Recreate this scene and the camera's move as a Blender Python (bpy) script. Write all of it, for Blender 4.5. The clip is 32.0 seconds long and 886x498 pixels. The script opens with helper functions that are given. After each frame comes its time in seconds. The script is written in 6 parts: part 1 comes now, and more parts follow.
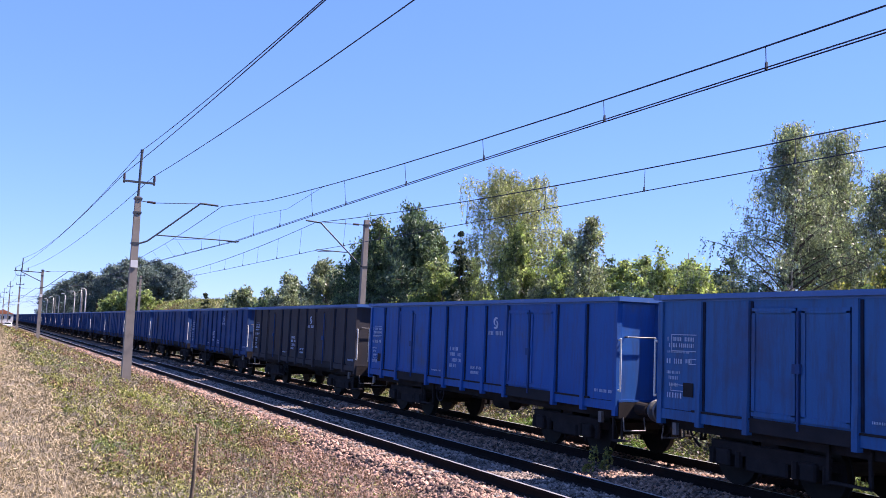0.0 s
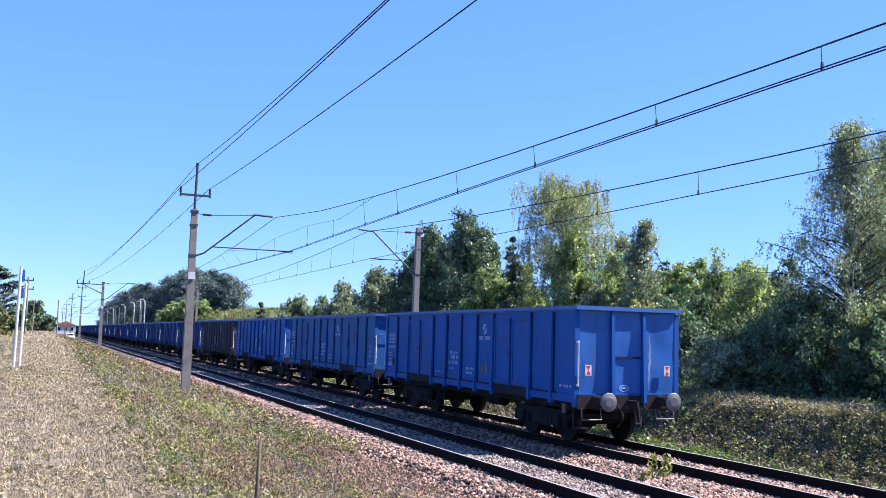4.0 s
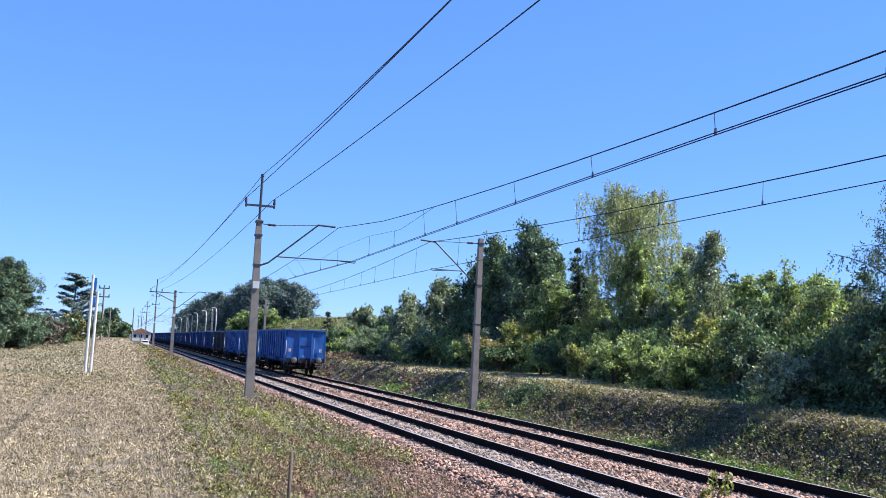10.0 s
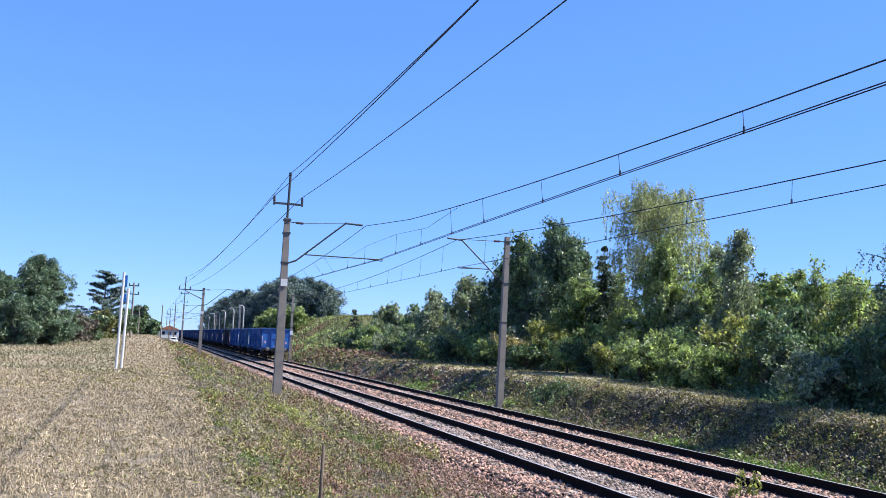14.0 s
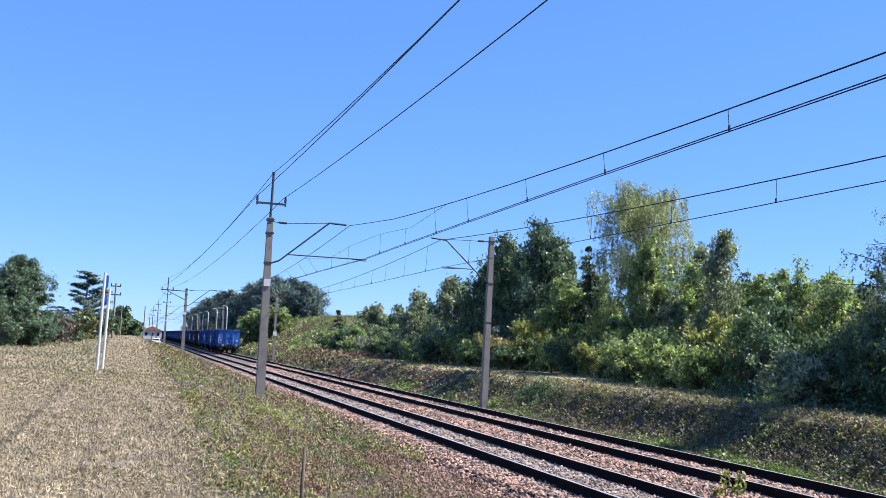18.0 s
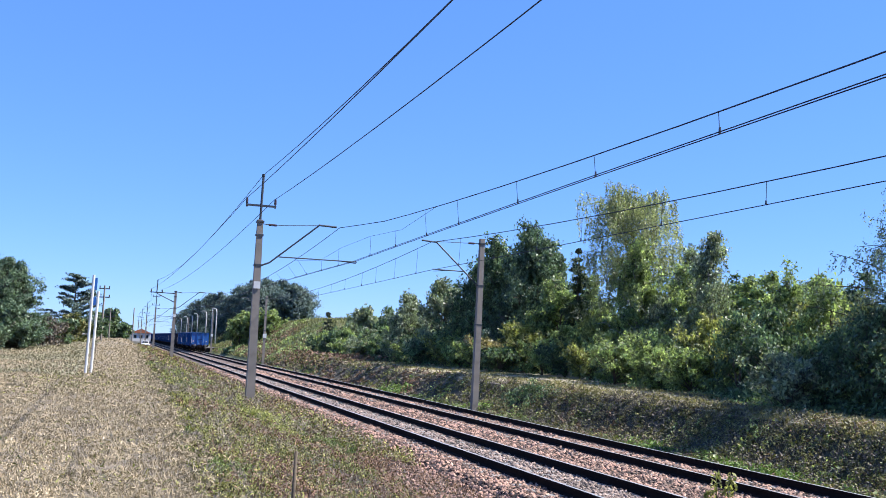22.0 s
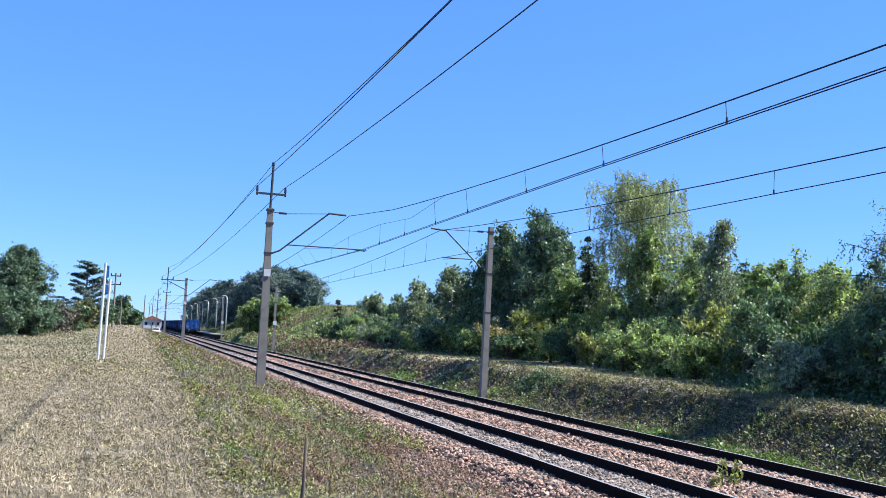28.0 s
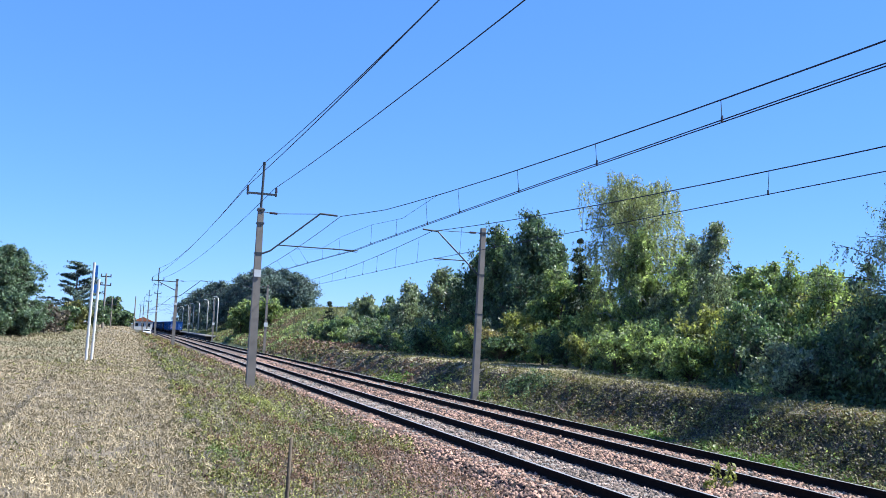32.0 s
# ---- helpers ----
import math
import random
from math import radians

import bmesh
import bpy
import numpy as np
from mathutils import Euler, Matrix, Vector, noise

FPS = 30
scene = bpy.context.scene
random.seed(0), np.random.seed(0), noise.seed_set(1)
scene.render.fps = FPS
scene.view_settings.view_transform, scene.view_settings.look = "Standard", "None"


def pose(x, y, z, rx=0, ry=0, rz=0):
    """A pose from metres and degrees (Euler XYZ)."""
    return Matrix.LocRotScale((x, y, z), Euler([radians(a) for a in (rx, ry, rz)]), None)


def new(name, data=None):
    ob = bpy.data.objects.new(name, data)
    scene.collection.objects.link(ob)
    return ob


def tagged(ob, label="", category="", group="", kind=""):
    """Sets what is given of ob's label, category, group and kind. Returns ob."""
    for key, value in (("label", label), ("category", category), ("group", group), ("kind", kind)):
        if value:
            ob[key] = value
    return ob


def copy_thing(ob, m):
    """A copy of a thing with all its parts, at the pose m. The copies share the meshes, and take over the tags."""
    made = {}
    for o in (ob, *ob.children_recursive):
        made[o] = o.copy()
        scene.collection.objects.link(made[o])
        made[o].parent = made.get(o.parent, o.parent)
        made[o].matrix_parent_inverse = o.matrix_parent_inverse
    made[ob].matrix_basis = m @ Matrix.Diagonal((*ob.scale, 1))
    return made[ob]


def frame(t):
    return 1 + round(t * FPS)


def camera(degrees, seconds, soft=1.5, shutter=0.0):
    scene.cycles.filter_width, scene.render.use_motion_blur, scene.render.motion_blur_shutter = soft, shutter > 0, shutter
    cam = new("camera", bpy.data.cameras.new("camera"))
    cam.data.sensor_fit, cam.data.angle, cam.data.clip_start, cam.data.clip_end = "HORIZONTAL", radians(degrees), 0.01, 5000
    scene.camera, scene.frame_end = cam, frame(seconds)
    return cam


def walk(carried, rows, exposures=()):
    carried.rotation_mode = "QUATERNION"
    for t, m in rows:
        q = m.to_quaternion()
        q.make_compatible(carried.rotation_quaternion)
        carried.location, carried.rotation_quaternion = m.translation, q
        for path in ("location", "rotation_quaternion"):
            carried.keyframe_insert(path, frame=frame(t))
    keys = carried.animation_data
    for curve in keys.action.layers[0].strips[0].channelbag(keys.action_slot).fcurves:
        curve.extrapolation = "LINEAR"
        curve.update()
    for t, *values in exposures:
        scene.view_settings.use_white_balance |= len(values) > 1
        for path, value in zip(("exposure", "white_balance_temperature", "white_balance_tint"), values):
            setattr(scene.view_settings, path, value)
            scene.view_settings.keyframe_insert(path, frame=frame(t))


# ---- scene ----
cam = camera(51.0, 32.0, soft=0.5)
PATH = [
    (0, pose(-0.174, 0.276, 2.349, 95.199, -2.263, -26.345)),
    (0.5, pose(-0.181, 0.269, 2.357, 95.061, -2.204, -26.771)),
    (1, pose(-0.188, 0.263, 2.364, 94.918, -2.338, -26.900)),
    (1.5, pose(-0.194, 0.256, 2.372, 94.843, -2.314, -26.448)),
    (2, pose(-0.201, 0.249, 2.379, 94.744, -2.178, -26.284)),
    (2.5, pose(-0.208, 0.242, 2.387, 94.790, -1.705, -26.049)),
    (3, pose(-0.215, 0.236, 2.395, 95.480, -1.283, -24.491)),
    (3.5, pose(-0.217, 0.240, 2.396, 95.568, -1.472, -23.062)),
    (5.5, pose(-0.227, 0.255, 2.400, 95.202, -1.583, -23.312)),
    (6, pose(-0.230, 0.259, 2.401, 95.281, -1.658, -23.274)),
    (6.5, pose(-0.212, 0.259, 2.402, 95.446, -1.777, -22.973)),
    (7, pose(-0.194, 0.259, 2.403, 95.395, -1.827, -23.100)),
    (7.5, pose(-0.176, 0.259, 2.404, 95.521, -1.922, -22.103)),
    (8, pose(-0.157, 0.259, 2.405, 96.005, -1.952, -20.527)),
    (8.5, pose(-0.030, 0.293, 2.412, 96.128, -1.906, -21.215)),
    (9, pose(0.098, 0.328, 2.418, 95.921, -1.991, -19.086)),
    (9.5, pose(0.082, 0.300, 2.418, 95.992, -2.096, -19.196)),
    (10, pose(0.065, 0.272, 2.418, 95.961, -2.173, -18.929)),
    (10.5, pose(0.049, 0.244, 2.418, 95.831, -2.208, -18.946)),
    (11, pose(0.032, 0.217, 2.418, 95.927, -2.221, -18.578)),
    (11.5, pose(0.016, 0.189, 2.418, 95.908, -2.244, -17.829)),
    (12, pose(-0.001, 0.161, 2.418, 95.911, -2.244, -17.762)),
    (12.5, pose(-0.017, 0.133, 2.418, 95.768, -2.311, -17.630)),
    (13, pose(-0.009, 0.152, 2.413, 95.845, -2.380, -17.389)),
    (13.5, pose(-0.001, 0.170, 2.407, 95.783, -2.417, -17.340)),
    (15.5, pose(0.033, 0.244, 2.386, 95.867, -2.455, -17.716)),
    (16, pose(0.042, 0.262, 2.381, 95.845, -2.422, -18.148)),
    (16.5, pose(0.044, 0.277, 2.383, 95.924, -2.359, -18.414)),
    (17, pose(0.047, 0.291, 2.386, 95.823, -2.354, -18.413)),
    (17.5, pose(0.050, 0.305, 2.389, 95.860, -2.343, -18.371)),
    (18, pose(0.053, 0.319, 2.392, 95.863, -2.319, -18.312)),
    (18.5, pose(0.055, 0.333, 2.395, 96.382, -2.333, -18.368)),
    (19, pose(0.058, 0.348, 2.398, 96.126, -2.328, -18.439)),
    (19.5, pose(0.061, 0.362, 2.401, 96.028, -2.302, -18.524)),
    (20, pose(0.064, 0.376, 2.404, 95.892, -2.273, -18.617)),
    (20.5, pose(0.059, 0.370, 2.403, 96.328, -2.233, -18.768)),
    (21, pose(0.055, 0.363, 2.403, 96.220, -2.201, -18.980)),
    (21.5, pose(0.050, 0.357, 2.402, 96.067, -2.233, -18.852)),
    (22, pose(0.046, 0.351, 2.402, 96.009, -2.220, -18.924)),
    (22.5, pose(0.041, 0.344, 2.401, 95.985, -2.208, -18.705)),
    (23, pose(0.037, 0.338, 2.401, 95.930, -2.205, -18.870)),
    (23.5, pose(0.033, 0.331, 2.400, 95.945, -2.214, -18.791)),
    (24, pose(0.028, 0.325, 2.400, 96.055, -2.239, -18.603)),
    (24.5, pose(0.027, 0.311, 2.402, 95.676, -2.264, -18.607)),
    (25, pose(0.026, 0.296, 2.404, 95.712, -2.224, -18.712)),
    (25.5, pose(0.024, 0.282, 2.406, 95.604, -2.253, -18.689)),
    (27.5, pose(0.019, 0.224, 2.413, 95.161, -2.331, -18.170)),
    (28, pose(0.018, 0.209, 2.415, 95.217, -2.323, -18.338)),
    (28.5, pose(0.029, 0.235, 2.410, 95.319, -2.372, -18.251)),
    (29, pose(0.040, 0.260, 2.406, 95.446, -2.413, -18.147)),
    (29.5, pose(0.050, 0.286, 2.401, 95.329, -2.370, -18.426)),
    (30, pose(0.061, 0.311, 2.397, 95.371, -2.330, -18.730)),
    (30.5, pose(0.072, 0.336, 2.392, 95.512, -2.358, -18.962)),
    (31, pose(0.082, 0.362, 2.387, 95.291, -2.457, -18.847)),
    (31.5, pose(0.093, 0.387, 2.383, 95.369, -2.470, -18.894)),
    (32, pose(0.104, 0.412, 2.378, 95.383, -2.507, -18.840)),
]
walk(cam, PATH, [(0, 1.50, 6250, 27), (2, 1.50, 6200, 25), (3, 1.54, 6000, 18), (5.5, 1.55, 5450, 19), (7.3, 1.53, 5500, 16), (8.3, 1.36, 5750, 12), (9, 1.29, 5750, 12), (25.5, 1.27, 5750, 11), (28, 1.27, 5550, 6), (32, 1.27, 5550, 6)])

# ---- light ----
SUN = Vector((1.0, -0.27, 1.15)).normalized()
world = bpy.data.worlds.new("sky")
scene.world = world
world.use_nodes = True
wn = world.node_tree.nodes
wl = world.node_tree.links
sky = wn.new("ShaderNodeTexSky")
sky.sky_type = "NISHITA"
sky.sun_disc = False
sky.sun_elevation = math.asin(SUN.z)
sky.sun_rotation = math.atan2(SUN.x, SUN.y)
sky.altitude = 2500
sky.air_density = 1.1
sky.dust_density = 0.05
sky.ozone_density = 4.0
wn["Background"].inputs["Strength"].default_value = 0.185
tone = wn.new("ShaderNodeHueSaturation")
tone.inputs["Saturation"].default_value = 1.40
soften = wn.new("ShaderNodeGamma")
soften.inputs["Gamma"].default_value = 0.46
wl.new(sky.outputs[0], soften.inputs["Color"])
wl.new(soften.outputs[0], tone.inputs["Color"])
tint = wn.new("ShaderNodeMix")
tint.data_type = "RGBA"
tint.blend_type = "MULTIPLY"
tint.inputs[0].default_value = 1.0
tint.inputs[7].default_value = (0.56, 0.74, 1.12, 1)
wl.new(tone.outputs[0], tint.inputs[6])
wl.new(tint.outputs[2], wn["Background"].inputs["Color"])
sun = new("sun", bpy.data.lights.new("sun", "SUN"))
sun.data.energy = 5.0
sun.data.angle = radians(0.7)
sun.data.color = (1.0, 0.91, 0.77)
sun.rotation_euler = SUN.to_track_quat("Z", "Y").to_euler()


# ---- materials ----
def mat(name, a, b, scale=3.0, rough=0.8, metal=0.0, bump=0.2, fine=40.0, c=None, cscale=0.6, camt=0.45, dist=0.01, island=0.0, spec=0.5, streak=0.0, rust=(0.05, 0.035, 0.03)):
    """Two tones mixed by coarse and fine grain, a third tone in patches, relief from the fine grain."""
    m = bpy.data.materials.new(name)
    m.use_nodes = True
    n, l = m.node_tree.nodes, m.node_tree.links
    bsdf = n["Principled BSDF"]
    geo = n.new("ShaderNodeTexCoord")
    big = n.new("ShaderNodeTexNoise")
    big.inputs["Scale"].default_value = scale
    big.inputs["Detail"].default_value = 6
    small = n.new("ShaderNodeTexNoise")
    small.inputs["Scale"].default_value = fine
    small.inputs["Detail"].default_value = 4
    l.new(geo.outputs["Object"], big.inputs["Vector"])
    l.new(geo.outputs["Object"], small.inputs["Vector"])
    add = n.new("ShaderNodeMath")
    add.operation = "MULTIPLY_ADD"
    add.inputs[1].default_value = 0.5
    l.new(small.outputs["Fac"], add.inputs[0])
    half = n.new("ShaderNodeMath")
    half.operation = "MULTIPLY_ADD"
    half.inputs[1].default_value = 1.6
    half.inputs[2].default_value = -0.55
    l.new(big.outputs["Fac"], half.inputs[0])
    l.new(half.outputs[0], add.inputs[2])
    mix = n.new("ShaderNodeMix")
    mix.data_type = "RGBA"
    mix.inputs[6].default_value = (*a, 1)
    mix.inputs[7].default_value = (*b, 1)
    l.new(add.outputs[0], mix.inputs[0])
    col = mix.outputs[2]
    if c:
        pn = n.new("ShaderNodeTexNoise")
        pn.inputs["Scale"].default_value = cscale
        pn.inputs["Detail"].default_value = 8
        pn.inputs["Roughness"].default_value = 0.65
        l.new(geo.outputs["Object"], pn.inputs["Vector"])
        ramp = n.new("ShaderNodeValToRGB")
        ramp.color_ramp.elements[0].position = camt
        ramp.color_ramp.elements[1].position = camt + 0.16
        l.new(pn.outputs["Fac"], ramp.inputs[0])
        m2 = n.new("ShaderNodeMix")
        m2.data_type = "RGBA"
        m2.inputs[7].default_value = (*c, 1)
        l.new(ramp.outputs[0], m2.inputs[0])
        l.new(col, m2.inputs[6])
        col = m2.outputs[2]
    if streak:
        mp = n.new("ShaderNodeMapping")
        mp.inputs["Scale"].default_value = (6, 6, 0.8)
        sn = n.new("ShaderNodeTexNoise")
        sn.inputs["Scale"].default_value = 1.0
        sn.inputs["Detail"].default_value = 7
        sn.inputs["Roughness"].default_value = 0.7
        l.new(geo.outputs["Object"], mp.inputs["Vector"])
        l.new(mp.outputs[0], sn.inputs["Vector"])
        sr = n.new("ShaderNodeMapRange")
        sr.inputs[1].default_value = 0.46
        sr.inputs[2].default_value = 0.70
        sr.inputs[4].default_value = streak
        l.new(sn.outputs["Fac"], sr.inputs[0])
        m3 = n.new("ShaderNodeMix")
        m3.data_type = "RGBA"
        m3.inputs[7].default_value = (*rust, 1)
        l.new(sr.outputs[0], m3.inputs[0])
        l.new(col, m3.inputs[6])
        col = m3.outputs[2]
    if island:
        gi = n.new("ShaderNodeNewGeometry")
        hsv = n.new("ShaderNodeHueSaturation")
        mr = n.new("ShaderNodeMapRange")
        mr.inputs[3].default_value = 1 - island
        mr.inputs[4].default_value = 1 + island
        l.new(gi.outputs["Random Per Island"], mr.inputs[0])
        l.new(mr.outputs[0], hsv.inputs["Value"])
        l.new(col, hsv.inputs["Color"])
        col = hsv.outputs[0]
    l.new(col, bsdf.inputs["Base Color"])
    bsdf.inputs["Roughness"].default_value = rough
    bsdf.inputs["Metallic"].default_value = metal
    bsdf.inputs["Specular IOR Level"].default_value = spec
    if bump:
        bp = n.new("ShaderNodeBump")
        bp.inputs["Strength"].default_value = bump
        bp.inputs["Distance"].default_value = dist
        l.new(small.outputs["Fac"], bp.inputs["Height"])
        l.new(bp.outputs[0], bsdf.inputs["Normal"])
    return m


def leaf_mat(name, a, b, c=None, trans=0.35, val=0.45, rough=0.55, patch=0.9):
    """Leaves: each leaf its own tone, some light let through."""
    m = bpy.data.materials.new(name)
    m.use_nodes = True
    n, l = m.node_tree.nodes, m.node_tree.links
    gi = n.new("ShaderNodeNewGeometry")
    ramp = n.new("ShaderNodeValToRGB")
    lo, hi = [p + (q - p) * 0.12 for p, q in zip(a, b)], [p + (q - p) * 0.88 for p, q in zip(a, b)]
    ramp.color_ramp.elements[0].color = (*lo, 1)
    ramp.color_ramp.elements[1].color = (*hi, 1)
    if c:
        e = ramp.color_ramp.elements.new(0.88)
        e.color = (*hi, 1)
        ramp.color_ramp.elements[-1].color = (*(q + (w - q) * 0.55 for q, w in zip(hi, c)), 1)
    l.new(gi.outputs["Random Per Island"], ramp.inputs[0])
    co = n.new("ShaderNodeTexCoord")
    noi = n.new("ShaderNodeTexNoise")
    noi.inputs["Scale"].default_value = patch
    noi.inputs["Detail"].default_value = 3
    l.new(co.outputs["Object"], noi.inputs["Vector"])
    mr = n.new("ShaderNodeMapRange")
    mr.inputs[1].default_value = 0.3
    mr.inputs[2].default_value = 0.7
    mr.inputs[3].default_value = 1 - val
    mr.inputs[4].default_value = 1 + val
    l.new(noi.outputs["Fac"], mr.inputs[0])
    hsv = n.new("ShaderNodeHueSaturation")
    l.new(mr.outputs[0], hsv.inputs["Value"])
    l.new(ramp.outputs[0], hsv.inputs["Color"])
    bsdf = n["Principled BSDF"]
    bsdf.inputs["Roughness"].default_value = rough
    bsdf.inputs["Specular IOR Level"].default_value = 0.4
    l.new(hsv.outputs[0], bsdf.inputs["Base Color"])
    tr = n.new("ShaderNodeBsdfTranslucent")
    warm = n.new("ShaderNodeMix")
    warm.data_type = "RGBA"
    warm.blend_type = "MULTIPLY"
    warm.inputs[0].default_value = 1.0
    warm.inputs[7].default_value = (1.12, 1.28, 0.68, 1)
    l.new(hsv.outputs[0], warm.inputs[6])
    l.new(warm.outputs[2], tr.inputs["Color"])
    ms = n.new("ShaderNodeMixShader")
    ms.inputs[0].default_value = trans
    l.new(bsdf.outputs[0], ms.inputs[1])
    l.new(tr.outputs[0], ms.inputs[2])
    l.new(ms.outputs[0], n["Material Output"].inputs["Surface"])
    return m


def plain(name, col, rough=0.7, metal=0.0):
    return mat(name, col, tuple(x * 0.8 for x in col), 5.0, rough, metal, 0.05, 60.0)


M_FIELD = mat("dry_field_soil", (0.25, 0.20, 0.135), (0.085, 0.068, 0.046), 3.5, 0.95, 0, 1.0, 20.0, (0.24, 0.20, 0.145), 0.30, 0.64, 0.05)
M_BENCH = mat("bench_soil", (0.38, 0.325, 0.215), (0.24, 0.20, 0.12), 1.5, 0.95, 0, 0.6, 20.0, (0.44, 0.375, 0.28), 0.5, 0.56, 0.03)
M_HILL = mat("hill_turf", (0.108, 0.118, 0.035), (0.058, 0.068, 0.019), 0.8, 0.95, 0, 0.6, 9.0, (0.147, 0.128, 0.058), 0.2, 0.55, 0.05)
# soil darkened so the gaps between plants look shaded
M_VERGE = mat("shade_dark_verge_soil", (0.0600, 0.0510, 0.0270), (0.0300, 0.0300, 0.0150), 1.5, 0.95, 0, 0.6, 20.0, (0.0720, 0.0480, 0.0300), 0.8, 0.52, 0.03)
# bed coloured near-black to stand for the shade between the stones
M_BALLAST = mat("gap_shade_ballast_bed", (0.035, 0.024, 0.018), (0.012, 0.010, 0.009), 6.0, 0.9, 0, 0.9, 30.0, (0.014, 0.011, 0.009), 1.5, 0.55, 0.04)
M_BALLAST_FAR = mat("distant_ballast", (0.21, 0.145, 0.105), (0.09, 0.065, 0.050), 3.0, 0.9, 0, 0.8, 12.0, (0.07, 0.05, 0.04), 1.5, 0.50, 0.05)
M_STONE = mat("ballast_stone", (0.35, 0.212, 0.152), (0.18, 0.110, 0.078), 9.0, 0.85, 0, 0.3, 60.0, (0.08, 0.055, 0.042), 2.0, 0.48, 0.01, island=0.97)
M_STONE_DARK = mat("dark_ballast_stone", (0.23, 0.140, 0.105), (0.12, 0.078, 0.060), 9.0, 0.85, 0, 0.3, 60.0, (0.04, 0.03, 0.025), 2.0, 0.48, 0.01, island=0.97)
M_STONE_GREY = mat("grey_ballast_stone", (0.270, 0.196, 0.157), (0.148, 0.111, 0.091), 9.0, 0.85, 0, 0.3, 60.0, (0.070, 0.054, 0.045), 2.0, 0.5, 0.01, island=0.95)
# rust taken almost to black: the shade on the rail sides is painted in
M_RAIL = mat("shade_dark_rusty_rail", (0.018, 0.012, 0.010), (0.009, 0.007, 0.007), 7.0, 0.9, 0.0, 0.3, 50.0, spec=0.1)
# worn head, its pale colour also holding the glint along the top
M_RAILTOP = mat("worn_glinting_rail_head", (0.4650, 0.4500, 0.4350), (0.3600, 0.3450, 0.3300), 7.0, 0.38, 0.4, 0.05, 50.0)
M_SLEEPER = mat("concrete_sleeper", (0.2700, 0.2550, 0.2325), (0.1800, 0.1650, 0.1500), 4.0, 0.9, 0, 0.4, 60.0)
M_MAST = mat("mast_concrete", (0.241, 0.210, 0.179), (0.161, 0.143, 0.125), 2.0, 0.9, 0, 0.3, 45.0, (0.116, 0.102, 0.090), 1.3, 0.54)
M_STEEL = mat("galvanised_steel", (0.0750, 0.0825, 0.0900), (0.0450, 0.0525, 0.0600), 5.0, 0.55, 0.6, 0.1, 50.0)
M_WIRE = mat("dark_copper_wire", (0.014, 0.022, 0.045), (0.008, 0.013, 0.028), 5.0, 0.6, 0.3, 0.0, 50.0)
M_INSUL = mat("dark_porcelain", (0.06, 0.035, 0.03), (0.04, 0.025, 0.02), 5.0, 0.25, 0.0, 0.0, 50.0)
M_WHITE = mat("white_paint", (0.612, 0.612, 0.597), (0.474, 0.474, 0.459), 3.0, 0.6, 0, 0.1, 50.0)
M_BLUE = mat("blue_wagon_paint", (0.014, 0.098, 0.345), (0.009, 0.066, 0.255), 0.8, 0.60, 0, 0.12, 35.0, (0.034, 0.074, 0.18), 0.9, 0.58, 0.006, spec=0.18, streak=0.42)
# end-wall copy of the blue, glossier and lightened for the sun on it
M_BLUE_END = mat("glossy_sunlit_end_blue", (0.028, 0.125, 0.40), (0.018, 0.085, 0.30), 0.8, 0.34, 0, 0.12, 35.0, (0.06, 0.10, 0.22), 1.4, 0.58, 0.006, spec=0.6, streak=0.40)
# navy tone for the shade painted beside the wagon ribs
M_RIB_SHADE = mat("rib_side_shade", (0.016, 0.028, 0.062), (0.009, 0.013, 0.025), 3.0, 0.85, 0, 0.1, 30.0, (0.04, 0.028, 0.022), 2.5, 0.6, spec=0.08)
M_BLUE_OLD = mat("weathered_blue_paint", (0.022, 0.066, 0.195), (0.017, 0.046, 0.135), 0.8, 0.7, 0, 0.15, 35.0, (0.028, 0.036, 0.066), 0.8, 0.54, 0.006, spec=0.12, streak=0.60)
M_BLUE_GREY = mat("faded_blue_paint", (0.031, 0.122, 0.31), (0.022, 0.088, 0.235), 0.8, 0.65, 0, 0.15, 35.0, (0.038, 0.078, 0.19), 0.8, 0.54, 0.006, spec=0.18, streak=0.46)
M_BROWN = mat("grimy_dark_paint", (0.058, 0.054, 0.058), (0.032, 0.034, 0.046), 0.9, 0.75, 0, 0.2, 35.0, (0.070, 0.050, 0.036), 0.9, 0.58, 0.006, spec=0.1, streak=0.60)
M_RIM = mat("scuffed_blue_rim", (0.050, 0.140, 0.36), (0.034, 0.100, 0.28), 2.5, 0.55, 0.0, 0.2, 30.0, (0.20, 0.23, 0.30), 3.5, 0.60, spec=0.3)
M_UNDER = mat("underframe_and_shade_black", (0.036, 0.030, 0.030), (0.016, 0.014, 0.015), 3.0, 0.9, 0.0, 0.3, 40.0, spec=0.10)
M_WHEEL = mat("oily_wheel_steel", (0.020, 0.017, 0.015), (0.010, 0.009, 0.008), 5.0, 0.7, 0.2, 0.2, 40.0, spec=0.2)
M_BUFFER = mat("greasy_buffer_steel", (0.16, 0.16, 0.17), (0.085, 0.085, 0.088), 6.0, 0.55, 0.4, 0.3, 40.0, (0.04, 0.037, 0.035), 4.0, 0.52)
M_SKIRT = mat("bare_dirty_steel", (0.028, 0.025, 0.028), (0.016, 0.015, 0.017), 3.0, 0.85, 0.0, 0.2, 40.0, spec=0.15)
M_DECAL = mat("white_stencil", (0.42, 0.50, 0.62), (0.20, 0.30, 0.50), 8.0, 0.7, 0, 0.0, 50.0)
M_RED = mat("red_reflector", (0.62, 0.03, 0.03), (0.5, 0.02, 0.03), 6.0, 0.4)
